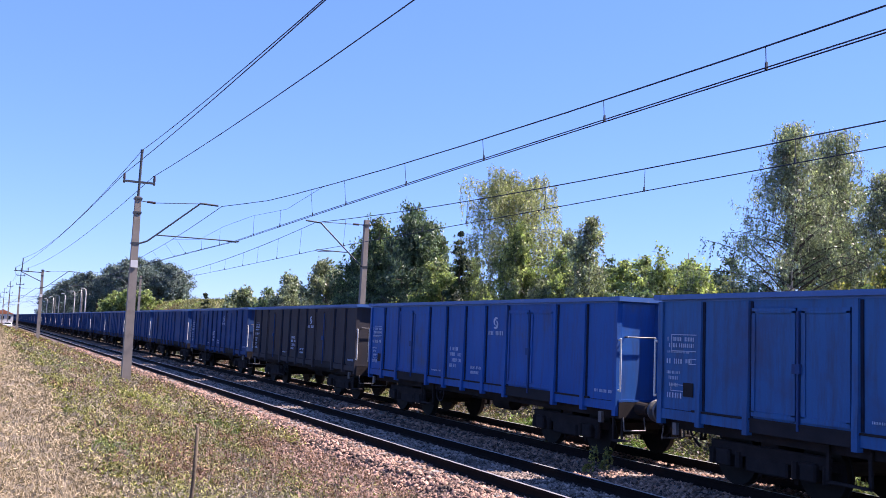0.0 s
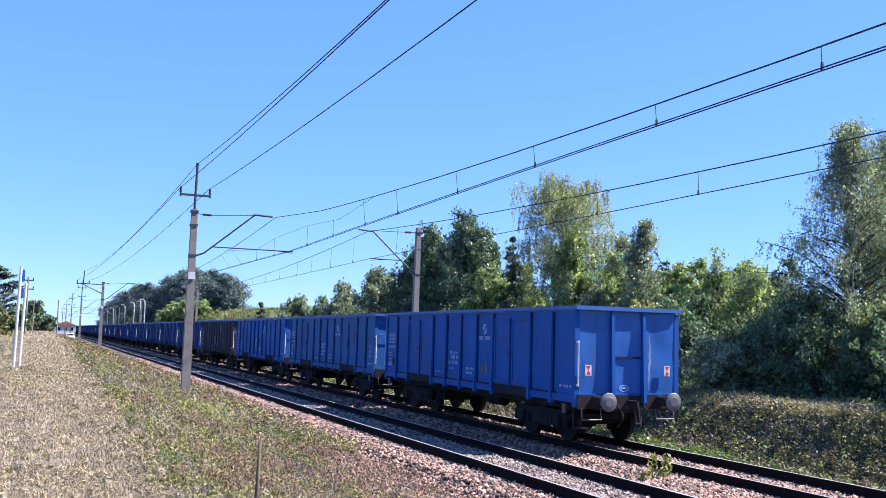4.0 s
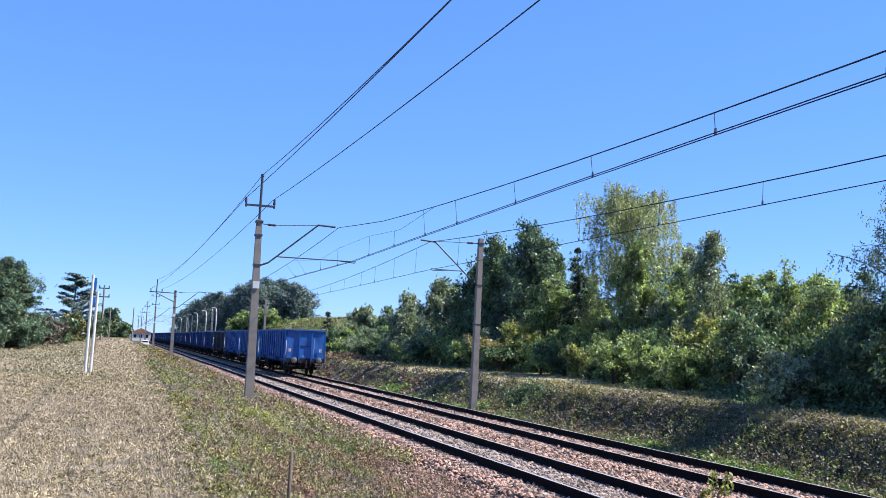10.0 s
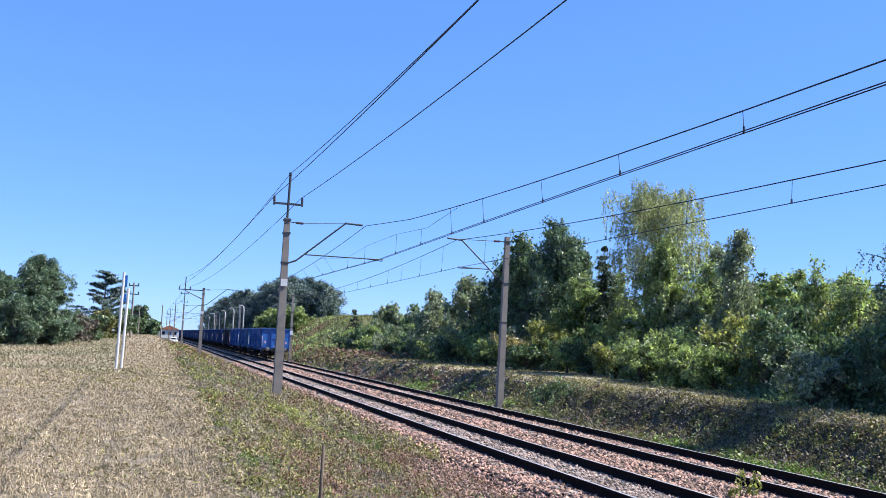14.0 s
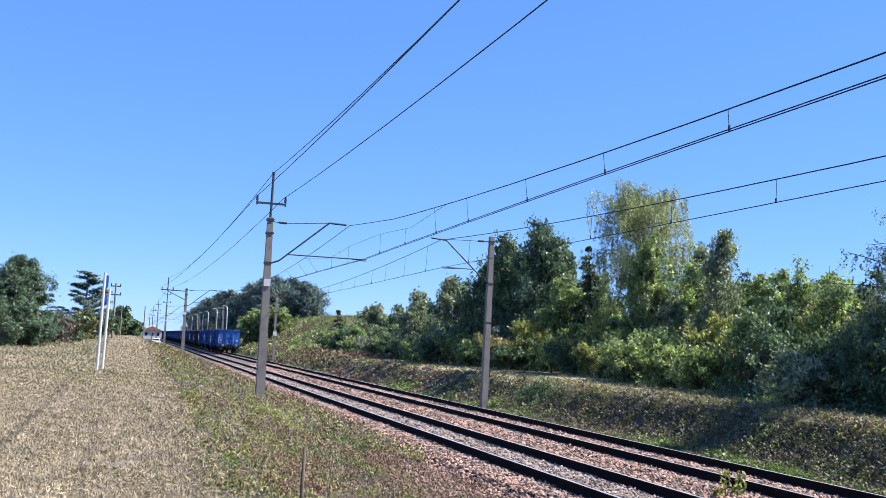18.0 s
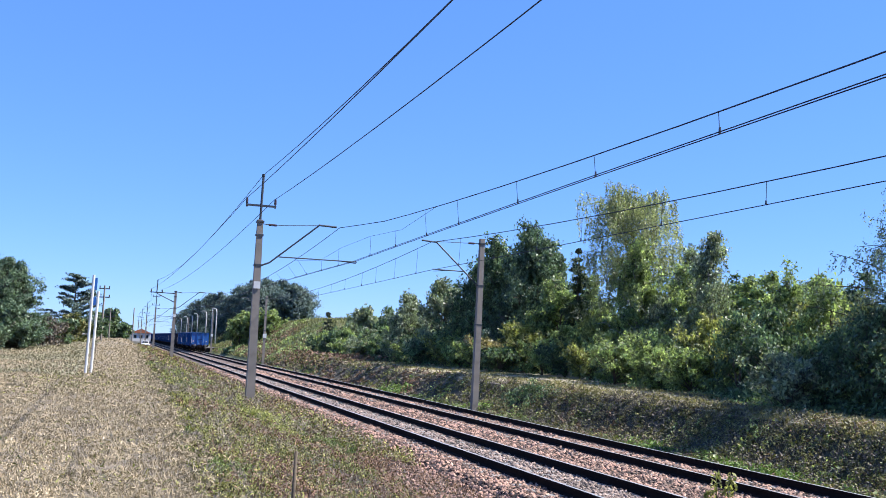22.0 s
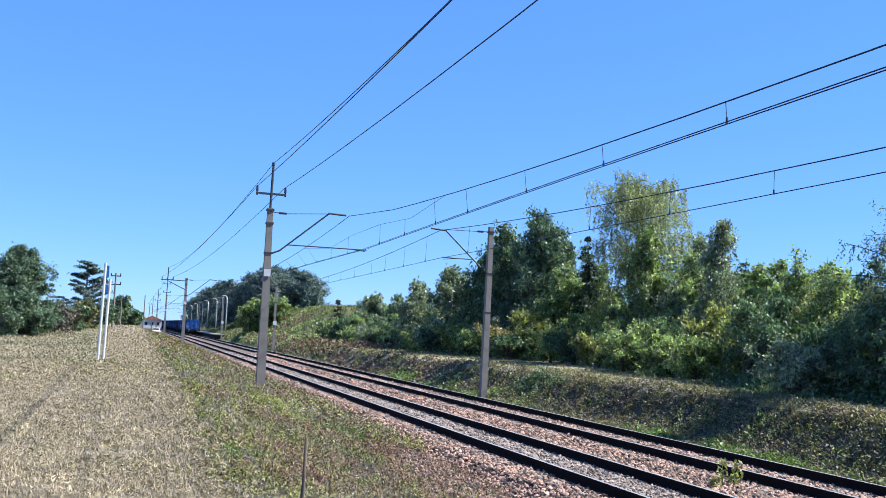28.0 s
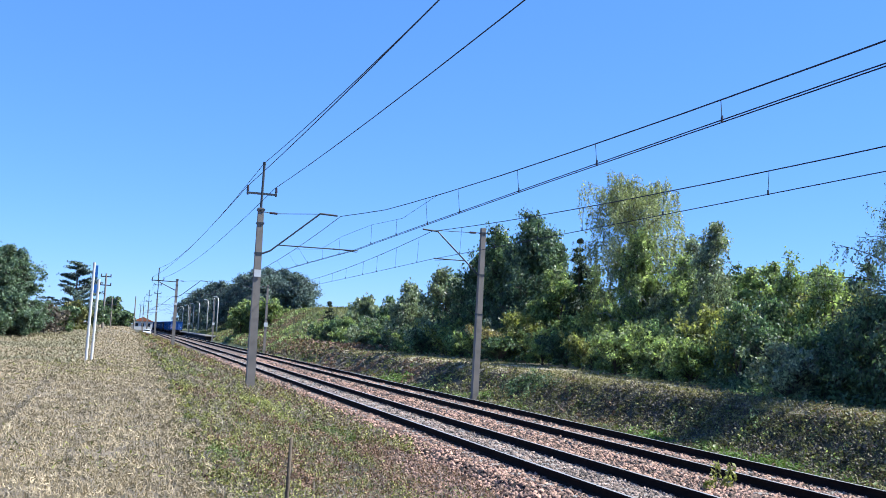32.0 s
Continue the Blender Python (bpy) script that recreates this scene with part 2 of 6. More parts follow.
M_ORANGE = mat("orange_rust_patch", (0.150, 0.062, 0.026), (0.060, 0.040, 0.040), 9.0, 0.85)
M_GRAFFITI = mat("yellow_spray", (0.3000, 0.3150, 0.0225), (0.2250, 0.2475, 0.0300), 9.0, 0.7)
M_SIGN = mat("blue_sign_sheet", (0.0225, 0.1200, 0.3750), (0.0225, 0.0900, 0.3150), 3.0, 0.4)
M_BARK = mat("grey_brown_bark", (0.1200, 0.0900, 0.0675), (0.0600, 0.0488, 0.0375), 6.0, 0.95, 0, 0.8, 25.0)
M_BIRCH = mat("white_birch_bark", (0.4125, 0.3975, 0.3750), (0.2850, 0.2700, 0.2475), 4.0, 0.85, 0, 0.4, 25.0, (0.0375, 0.0338, 0.0300), 3.0, 0.58)
M_STICK = mat("weathered_stick", (0.1200, 0.0900, 0.0600), (0.0675, 0.0525, 0.0375), 12.0, 0.95, 0, 0.6, 40.0)
M_CAR = mat("white_car_paint", (0.75, 0.75, 0.75), (0.65, 0.65, 0.66), 3.0, 0.3)
M_PALE = mat("pale_lamp_paint", (0.55, 0.55, 0.53), (0.42, 0.42, 0.41), 3.0, 0.6, 0, 0.1, 50.0)
M_ROOF = mat("red_tile_roof", (0.36, 0.13, 0.06), (0.25, 0.09, 0.045), 2.0, 0.85, 0, 0.3, 12.0)
M_RENDER = mat("white_rendered_wall", (0.66, 0.65, 0.62), (0.52, 0.51, 0.49), 0.6, 0.9, 0, 0.2, 20.0)
M_SLAB = mat("grey_platform_concrete", (0.24, 0.225, 0.205), (0.15, 0.14, 0.13), 1.5, 0.9, 0, 0.3, 25.0, (0.10, 0.095, 0.085), 0.7, 0.55)
M_GLASS = mat("dark_window", (0.02, 0.025, 0.03), (0.015, 0.02, 0.025), 3.0, 0.12)

L_BIRCH = leaf_mat("birch_leaf", (0.085, 0.100, 0.052), (0.41, 0.420, 0.230), (0.70, 0.67, 0.40), 0.45, 0.40, 0.4)
L_BIRCH_GREY = leaf_mat("grey_birch_leaf", (0.050, 0.064, 0.050), (0.37, 0.405, 0.270), (0.70, 0.71, 0.54), 0.42, 0.60, 0.38, 2.0)
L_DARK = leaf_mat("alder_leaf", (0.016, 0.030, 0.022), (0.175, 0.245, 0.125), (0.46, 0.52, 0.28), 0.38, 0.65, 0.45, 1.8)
L_SHRUB = leaf_mat("shrub_leaf", (0.038, 0.054, 0.024), (0.390, 0.450, 0.200), (0.74, 0.75, 0.38), 0.52, 0.65, 0.42, 2.4)
L_YELLOW = leaf_mat("yellowing_leaf", (0.052, 0.058, 0.018), (0.42, 0.405, 0.145), (0.70, 0.62, 0.26), 0.52, 0.60, 0.42, 2.4)
L_RED = leaf_mat("reddish_leaf", (0.055, 0.050, 0.022), (0.36, 0.285, 0.150), (0.50, 0.36, 0.14), 0.48, 0.5, 0.45, 2.4)
L_MAPLE = leaf_mat("maple_leaf", (0.020, 0.036, 0.028), (0.170, 0.240, 0.140), (0.36, 0.43, 0.27), 0.28, 0.55, 0.45, 1.8)
L_SPRUCE = leaf_mat("spruce_needle", (0.0165, 0.0300, 0.0120), (0.0338, 0.0525, 0.0188), None, 0.15)
# blue in the needle colour carries the haze over the far wood
L_PINE = leaf_mat("hazed_pine_needle", (0.022, 0.036, 0.036), (0.150, 0.205, 0.170), (0.33, 0.40, 0.31), 0.14, 0.60)
L_WEED = leaf_mat("weed_leaf", (0.045, 0.050, 0.016), (0.320, 0.305, 0.085), (0.60, 0.53, 0.17), 0.22, 0.6, 0.6, 3.5)
L_WEED_RED = leaf_mat("reddish_weed", (0.050, 0.032, 0.024), (0.27, 0.155, 0.098), (0.46, 0.34, 0.17), 0.18, 0.5, 0.6, 3.5)
L_STRAW = leaf_mat("dry_straw", (0.19, 0.148, 0.090), (0.42, 0.335, 0.215), (0.53, 0.435, 0.30), 0.12, 0.35, 0.7, 2.0)
L_GRASS = leaf_mat("bank_grass", (0.100, 0.088, 0.036), (0.275, 0.240, 0.112), (0.44, 0.375, 0.205), 0.28, 0.45, 0.6, 2.0)
L_MEADOW = leaf_mat("meadow_grass_blade", (0.155, 0.135, 0.080), (0.29, 0.262, 0.160), (0.38, 0.335, 0.22), 0.12, 0.35, 0.7, 0.5)
L_GREEN = leaf_mat("fresh_weed", (0.048, 0.068, 0.018), (0.205, 0.250, 0.070), (0.36, 0.37, 0.14), 0.18, 0.5, 0.6, 3.5)
L_FRESH = leaf_mat("fresh_ditch_leaf", (0.060, 0.100, 0.018), (0.22, 0.31, 0.070), None, 0.25, 0.4, 0.5, 3.5)
L_THISTLE = leaf_mat("faded_flower_weed", (0.080, 0.064, 0.048), (0.31, 0.255, 0.190), (0.52, 0.45, 0.33), 0.14, 0.5, 0.6, 3.5)
L_BANK = leaf_mat("dry_bank_plant", (0.050, 0.042, 0.034), (0.190, 0.155, 0.118), (0.36, 0.31, 0.22), 0.14, 0.55, 0.6, 3.5)
L_BANK_HERB = leaf_mat("dull_bank_herb", (0.040, 0.046, 0.016), (0.225, 0.220, 0.070), (0.42, 0.38, 0.14), 0.20, 0.55, 0.6, 3.5)


# ---- mesh helpers ----
def mesh_ob(name, verts, faces, material, smooth=False):
    me = bpy.data.meshes.new(name)
    me.from_pydata([tuple(v) for v in verts], [], faces)
    me.materials.append(material)
    if smooth:
        me.polygons.foreach_set("use_smooth", [True] * len(me.polygons))
    me.update()
    return new(name, me)


def cards_ob(name, cards, material):
    """One mesh of loose three- or four-cornered leaves or blades, cards: n x corners x 3."""
    q = np.ascontiguousarray(cards, dtype=np.float32)
    n, k = q.shape[0], q.shape[1]
    me = bpy.data.meshes.new(name)
    me.vertices.add(n * k)
    me.vertices.foreach_set("co", q.ravel())
    me.loops.add(n * k)
    me.loops.foreach_set("vertex_index", np.arange(n * k, dtype=np.int32))
    me.polygons.add(n)
    me.polygons.foreach_set("loop_start", np.arange(0, n * k, k, dtype=np.int32))
    me.polygons.foreach_set("loop_total", np.full(n, k, dtype=np.int32))
    me.materials.append(material)
    me.update(calc_edges=True)
    return new(name, me)


def part(name, bm, material, parent, label=""):
    me = bpy.data.meshes.new(name)
    bm.to_mesh(me)
    bm.free()
    me.materials.append(material)
    ob = new(name, me)
    ob.parent = parent
    return tagged(ob, label)


def under(ob, parent, label=""):
    ob.parent = parent
    return tagged(ob, label)


def thing(name, m, label, category, group="", kind=""):
    ob = new(name)
    ob.empty_display_size = 0.2
    ob.matrix_basis = m
    return tagged(ob, label, category, group, kind)


def box(bm, x0, x1, y0, y1, z0, z1, bev=0.0):
    r = bmesh.ops.create_cube(bm, size=1.0, matrix=Matrix.Translation(((x0 + x1) / 2, (y0 + y1) / 2, (z0 + z1) / 2)) @ Matrix.Diagonal((x1 - x0, y1 - y0, z1 - z0, 1)))
    if bev:
        es = list({e for v in r["verts"] for e in v.link_edges})
        bmesh.ops.bevel(bm, geom=es, offset=bev, segments=1, affect="EDGES")
    return bm


def boxes(*rows):
    bm = bmesh.new()
    for r in rows:
        box(bm, *r)
    return bm


def rod(bm, a, b, r0, r1=None, sides=10):
    a, b = Vector(a), Vector(b)
    d = b - a
    m = Matrix.Translation((a + b) / 2) @ d.to_track_quat("Z", "Y").to_matrix().to_4x4()
    bmesh.ops.create_cone(bm, cap_ends=True, segments=sides, radius1=r0, radius2=r0 if r1 is None else r1, depth=d.length, matrix=m)
    return bm


def rods(*rows):
    bm = bmesh.new()
    for r in rows:
        rod(bm, *r)
    return bm


def tube_geo(paths, sides=6):
    """Verts and faces of tapered tubes; each path a list of (point, radius)."""
    V, F = [], []
    for path in paths:
        pts = [Vector(p) for p, r in path]
        start = len(V)
        for i, (p, (_, r)) in enumerate(zip(pts, path)):
            d = (pts[min(i + 1, len(pts) - 1)] - pts[max(i - 1, 0)]).normalized()
            u = d.orthogonal().normalized()
            w = d.cross(u)
            for k in range(sides):
                a = 2 * math.pi * k / sides
                V.append(p + (u * math.cos(a) + w * math.sin(a)) * r)
        for i in range(len(pts) - 1):
            for k in range(sides):
                a, b = start + i * sides + k, start + i * sides + (k + 1) % sides
                F.append((a, b, b + sides, a + sides))
        F.append(tuple(start + k for k in reversed(range(sides))))
        F.append(tuple(start + (len(pts) - 1) * sides + k for k in range(sides)))
    return V, F


# ---- ground ----
NX, FX, GAUGE = 8.567, 12.291, 1.505


def gz(x, y):
    """Height of the ground: field, falling verge, track bed, ditch, bank and bench, hill."""
    x, y = np.asarray(x, float), np.asarray(y, float)

    def sm(a, b, v):
        t = np.clip((v - a) / (b - a), 0, 1)
        return t * t * (3 - 2 * t)
    z = np.interp(x, [-9999, 1.0, 2.2, 6.5, 7.0, 13.9, 14.3, 15.0, 15.6, 16.5, 17.0, 20, 60, 9999],
                  [0.70, 0.70, 0.52, -0.42, -0.55, -0.55, -0.40, -0.30, 0.05, 0.80, 0.95, 1.0, 2.0, 2.0])
    z = z + 0.9 * sm(45, 120, y) * (1 - sm(0.0, 3.0, x)) * (1 - 0.6 * sm(300, 900, y))
    z = z + 4.4 * sm(84, 128, y) * sm(17.5, 27, x) * (1 - sm(200, 300, y))
    z = z + 0.035 * np.sin(1.9 * x + 0.7 * y) * np.sin(0.8 * y - 0.5 * x) + 0.03 * np.sin(0.37 * y + 2.1 * x)
    return z


GX = sorted(set([-2500, -900, -300, -120, -60, -35, -22, -16, -13] + [-11 + 0.5 * k for k in range(24)] + [0.75, 1.0, 1.25, 1.5, 2, 2.5, 3, 3.5, 4, 4.5, 5, 5.5, 6, 6.5, 7.0, 9, 11, 13.9, 14.2, 14.6, 15.0, 15.3, 15.6, 16.0, 16.5] + [17 + 0.5 * k for k in range(10)] + [23, 25, 27, 30, 35, 42, 60, 120, 300, 900, 2500]))
GY = [-400, -120, -60, -40] + [-30 + k for k in range(90)] + [60 + 2 * i for i in range(45)] + [150 + 8 * i for i in range(22)] + [330, 400, 520, 800, 1400, 2600]
GZ = gz(np.array(GX)[None, :], np.array(GY)[:, None])
gv = [(x, y, float(GZ[b, a])) for b, y in enumerate(GY) for a, x in enumerate(GX)]
gf, gm = [], []
for j in range(len(GY) - 1):
    for i in range(len(GX) - 1):
        a = j * len(GX) + i
        gf.append((a, a + 1, a + 1 + len(GX), a + len(GX)))
        # ground under the thicket's front takes the dark soil in place of shade
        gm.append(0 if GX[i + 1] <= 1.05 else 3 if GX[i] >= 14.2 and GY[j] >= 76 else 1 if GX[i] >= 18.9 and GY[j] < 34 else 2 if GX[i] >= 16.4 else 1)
ground = mesh_ob("ground", gv, gf, M_FIELD, True)
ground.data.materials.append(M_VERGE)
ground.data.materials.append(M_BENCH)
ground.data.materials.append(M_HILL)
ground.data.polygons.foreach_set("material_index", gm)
tagged(ground, "dry mown field falling to a weedy railway verge and bank", "ground", kind="structure")

# ---- track bed, rails, sleepers ----
bed = [(6.35, -0.47), (7.05, -0.215), (7.4, -0.20), (9.8, -0.20), (10.4, -0.235), (11.1, -0.20), (13.4, -0.20), (13.8, -0.225), (14.4, -0.50)]
by = [-40, 0, 20, 40, 80, 160, 320, 700]
bv = [(x, y, z) for y in by for x, z in bed]
bf = [(j * 9 + i, j * 9 + i + 1, j * 9 + i + 10, j * 9 + i + 9) for j in range(len(by) - 1) for i in range(8)]
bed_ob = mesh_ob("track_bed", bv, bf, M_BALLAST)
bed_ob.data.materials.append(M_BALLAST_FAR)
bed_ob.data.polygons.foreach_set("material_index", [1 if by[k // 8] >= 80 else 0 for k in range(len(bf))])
tagged(bed_ob, "stony railway track bed of pinkish ballast", "track bed", kind="structure")

RAIL = [(-0.075, -0.172), (0.075, -0.172), (0.075, -0.16), (0.010, -0.14), (0.010, -0.045), (0.036, -0.035), (0.036, -0.006), (0.030, 0.0), (-0.030, 0.0), (-0.036, -0.006), (-0.036, -0.035), (-0.010, -0.045), (-0.010, -0.14), (-0.075, -0.16)]


def rail(x):
    t = thing("rail", pose(x, 0, 0), "rusty steel running rail with shade-dark sides and a worn bright top", "rail", "rails of the two tracks", "structure")
    ys = [-40, 60, 250, 700]
    v = [(px, y, pz) for y in ys for px, pz in RAIL]
    f = []
    for j in range(len(ys) - 1):
        for i in range(14):
            if i != 7:
                f.append((j * 14 + i, j * 14 + (i + 1) % 14, (j + 1) * 14 + (i + 1) % 14, (j + 1) * 14 + i))
    f.append(tuple(range(14)))
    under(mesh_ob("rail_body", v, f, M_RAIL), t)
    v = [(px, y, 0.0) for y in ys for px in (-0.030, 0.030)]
    under(mesh_ob("running_surface", v, [(2 * j, 2 * j + 1, 2 * j + 3, 2 * j + 2) for j in range(3)], M_RAILTOP), t, "worn shiny running surface with its glint in the colour")


for cx in (NX, FX):
    for s in (-1, 1):
        rail(cx + s * GAUGE / 2)


# ---- catenary masts ----
def near_mast(m, out=0.0, tall=False):
    """Concrete mast with a steel pipe, a cross-arm with two insulators and a cantilever over the near track."""
    t = thing("catenary_mast", m, "grey concrete catenary mast with steel cantilever arm beside the track", "catenary mast", "catenary masts")
    v = [(sx * r, sy * r, z) for z, r in ((-0.5, 0.17), (2.5, 0.155), (7.15, 0.11)) for sx, sy in ((-1, -1), (1, -1), (1, 1), (-1, 1))]
    f = [(4 * j + k, 4 * j + (k + 1) % 4, 4 * j + 4 + (k + 1) % 4, 4 * j + 4 + k) for j in range(2) for k in range(4)] + [(8, 9, 10, 11)]
    under(mesh_ob("concrete_post", v, f, M_MAST), t)
    zc = 6.9 if out else 9.0 if tall else 7.72
    if out:
        part("side_bracket", rods(((0, 0, 5.9), (-out, 0, 6.8), 0.045), ((0.1, 0, 6.85), (-out - 0.7, 0, 6.9), 0.045)), M_STEEL, t)
    part("top_pipe", rods(((-out, 0, zc - 0.58 if not out else 6.8), (0.03 - out, 0, zc + 1.23), 0.05), ((0.03 - out, 0, zc + 1.18), (0.03 - out, 0, zc + 1.28), 0.065)), M_STEEL, t)
    part("cross_arm", boxes((-0.60 - out, 0.60 - out, -0.04, 0.04, zc - 0.04, zc + 0.04)), M_STEEL, t)
    for x in (-0.56 - out, 0.56 - out):
        part("insulator", rods(((x, 0, zc + 0.02), (x, 0, zc + 0.17), 0.03), ((x, 0, zc + 0.08), (x, 0, zc + 0.30), 0.055, 0.04), ((x, 0, zc - 0.08), (x, 0, zc - 0.02), 0.035)), M_INSUL, t)
    if tall:
        part("top_pipe", rods(((0, 0, 7.0), (0.02, 0, 9.2), 0.07)), M_STEEL, t)
        part("cross_arm", boxes((-0.60, 0.60, -0.04, 0.04, 7.50, 7.58)), M_STEEL, t)
        for x in (-0.56, 0.56):
            part("insulator", rods(((x, 0, 7.56), (x, 0, 7.82), 0.05)), M_INSUL, t)
    for z in (7.07, 6.53, 5.34):
        part("band", boxes((-0.15, 0.15, -0.15, 0.15, z - 0.035, z + 0.035)), M_STEEL, t)
    part("strut", rods(((0.15, 0, 5.34), (0.45, 0, 5.46), 0.035), ((0.45, 0, 5.46), (2.40, 0, 7.12), 0.032), ((2.36, 0, 7.12), (3.10, 0, 7.09), 0.04)), M_STEEL, t)
    part("tie_bar", rods(((0.12, 0, 7.0), (0.35, 0, 6.98), 0.018), ((0.66, 0, 6.97), (2.5, 0, 7.11), 0.014)), M_STEEL, t)
    part("insulator", rods(((0.35, 0, 6.98), (0.66, 0, 6.97), 0.045)), M_INSUL, t)
    part("registration_arm", rods(((0.74, 0, 5.72), (4.02, 0, 5.72), 0.024), ((3.0, 0, 5.74), (3.98, 0, 5.66), 0.015)), M_STEEL, t)
    part("number_plate", boxes((-0.13, 0.13, -0.19, -0.16, 4.40, 4.68)), M_WHITE, t, "small white plate")
    return t


def far_mast(m, plate=False):
    t = thing("catenary_mast", m, "slim grey concrete catenary mast with steel cantilever arm below the bank", "catenary mast", "catenary masts")
    v = [(sx * r, sy * r, z) for z, r in ((-0.6, 0.135), (2.5, 0.125), (7.15, 0.10)) for sx, sy in ((-1, -1), (1, -1), (1, 1), (-1, 1))]
    f = [(4 * j + k, 4 * j + (k + 1) % 4, 4 * j + 4 + (k + 1) % 4, 4 * j + 4 + k) for j in range(2) for k in range(4)] + [(8, 9, 10, 11)]
    under(mesh_ob("concrete_post", v, f, M_MAST), t)
    for z in (6.93, 5.1, 3.4):
        part("band", boxes((-0.13, 0.13, -0.13, 0.13, z - 0.03, z + 0.03)), M_STEEL, t)
    part("strut", rods(((-0.12, 0, 5.1), (-2.08, 0, 6.82), 0.032), ((-2.05, 0, 6.82), (-2.75, 0, 6.86), 0.036)), M_STEEL, t)
    part("tie_bar", rods(((-0.10, 0, 6.93), (-0.35, 0, 6.92), 0.018), ((-0.62, 0, 6.91), (-2.1, 0, 6.86), 0.013)), M_STEEL, t)
    part("insulator", rods(((-0.35, 0, 6.92), (-0.62, 0, 6.91), 0.045)), M_INSUL, t)
    part("registration_arm", rods(((-0.75, 0, 5.66), (-2.2, 0, 5.66), 0.022), ((-1.2, 0, 5.68), (-2.15, 0, 5.58), 0.014)), M_STEEL, t)
    if plate:
        part("sign_plate", boxes((-0.2, 0.2, -0.19, -0.165, 2.6, 3.05)), M_WHITE, t, "white square plate")
    return t


nm = near_mast(pose(4.88, 37.5, 0))
copy_thing(nm, pose(4.92, -26.5, 0))
near_mast(pose(4.92, 101.5, 0), 1.9)
nm = near_mast(pose(4.92, 165.5, 0), 0.0, True)
for y in (229.5, 293.5, 357.5):
    copy_thing(nm, pose(4.92, y, 0))
far_mast(pose(14.47, 38.0, 0, 0, 0.8, 0))
fm = far_mast(pose(14.5, 102.3, 0.0), True)
for y in (166, 230, 294, -26):
    copy_thing(fm, pose(14.5, y, 0))


# ---- overhead wires ----
def line(ys, fx, fz, r, sides=5):
    return tube_geo([[((fx(y), y, fz(y)), r) for y in ys]], sides)


def span_ys(a, b, n):
    return [a + (b - a) * i / n for i in range(n + 1)]


def catenary(name, cx, y0, off_c, off_m, z_mast, z_mid, zc_mast, zc_mid, double, view_bend=0.0, shift=0.0):
    """The wires over one track: carrier and contact wires hung between masts 64 m apart, with droppers."""
    t = thing(name, pose(0, 0, 0), "dark overhead contact line with carrier wire and droppers above the track", "overhead line")
    starts = [y0 - 64 + 64 * k for k in range(6)]
    ys = [s + 64 * i / 16 for s in starts for i in (0, 0.6, 1.25, 2, 3, 4, 5, 6, 7, 8, 9, 10, 11, 12, 13, 14, 14.75, 15.4)] + [starts[-1] + 64]

    def u(y):
        return ((y - (y0 - 32)) / 32 + 1) % 2 - 1

    def side(y):
        k = (y - y0) / 64
        w = abs((k % 2) - 1)
        return 1 - 2 * (1 - w)

    def mx(y):
        # sideways bend at the masts shapes the carrier to fit the camera's view
        d = (y - y0) % 64
        near = max(1 - d / (64 if y >= y0 else 5), (d - 59) / 5)
        return cx - off_m * side(y) - view_bend * max(0, near)

    def kx(y):
        return cx + off_c * side(y)

    def mz(y):
        return z_mid + (z_mast - z_mid) * u(y) ** 2

    def kz(y):
        return zc_mid + (zc_mast - zc_mid) * u(y) ** 2
    V, F = line(ys, mx, mz, 0.013)
    under(mesh_ob("carrier_wire", V, F, M_WIRE, True), t)
    for o in ((-0.045, 0.045) if double else (0.0,)):
        V, F = line(ys, lambda y: kx(y) + o, kz, 0.0105)
        under(mesh_ob("contact_wire", V, F, M_WIRE, True), t)
    for s in starts[:5] if double else ():
        q = [(s + g, kx(s + g) if abs(g) < 9 else mx(s + g), mz(s + g) - (0.42 if abs(g) < 9 else 0.0)) for g in (-11, -7, -2.5, 2.5, 7, 11)]
        V, F = tube_geo([[((px, y, pz), 0.006) for y, px, pz in q]], 4)
        under(mesh_ob("stitch_wire", V, F, M_WIRE), t)
    for s in starts[:4]:
        for d in (2.8, 6.4, 10.0, 13.0, 17.2, 21.1, 25.2, 28.7, 35.3, 38.8, 42.9, 46.8, 51.0, 54.0, 57.6, 61.2):
            y = s + d + shift
            by_mast = min(d, 64 - d) < 8
            V, F = tube_geo([[((kx(y), y, mz(y) - 0.42) if by_mast and double else (mx(y), y, mz(y)), 0.006), ((kx(y), y, kz(y)), 0.006)], [((kx(y), y, kz(y) + 0.09), 0.018), ((kx(y), y, kz(y) - 0.01), 0.022)]], 4)
            under(mesh_ob("dropper", V, F, M_WIRE), t)


catenary("overhead_line", NX, 37.5, 0.22, -0.10, 7.08, 6.17, 5.74, 5.89, True, 0.55, 0.14)
catenary("overhead_line", FX, 38.0, -0.10, 0.05, 6.84, 5.93, 5.62, 5.53, False, 0.0, -0.9)


def feeder(x, z, sag):
    ys = span_ys(-26.5, 293.5, 80)
    V, F = line(ys, lambda y: x + float(np.interp(y, (37.5, 101.5, 165.5), (0, -1.9, 0))), lambda y: z + float(np.interp(y, (37.5, 101.5, 165.5), (0, -0.78, 1.28))) - sag * (1 - (((y - 5.5) / 32 + 1) % 2 - 1) ** 2), 0.012)
    tagged(mesh_ob("feeder_wire", V, F, M_WIRE, True), "dark feeder wire strung along the mast tops", "cable", "feeder wires")


feeder(4.30, 7.98, 0.50)
feeder(4.91, 8.97, 0.79)
feeder(5.38, 7.98, 0.60)


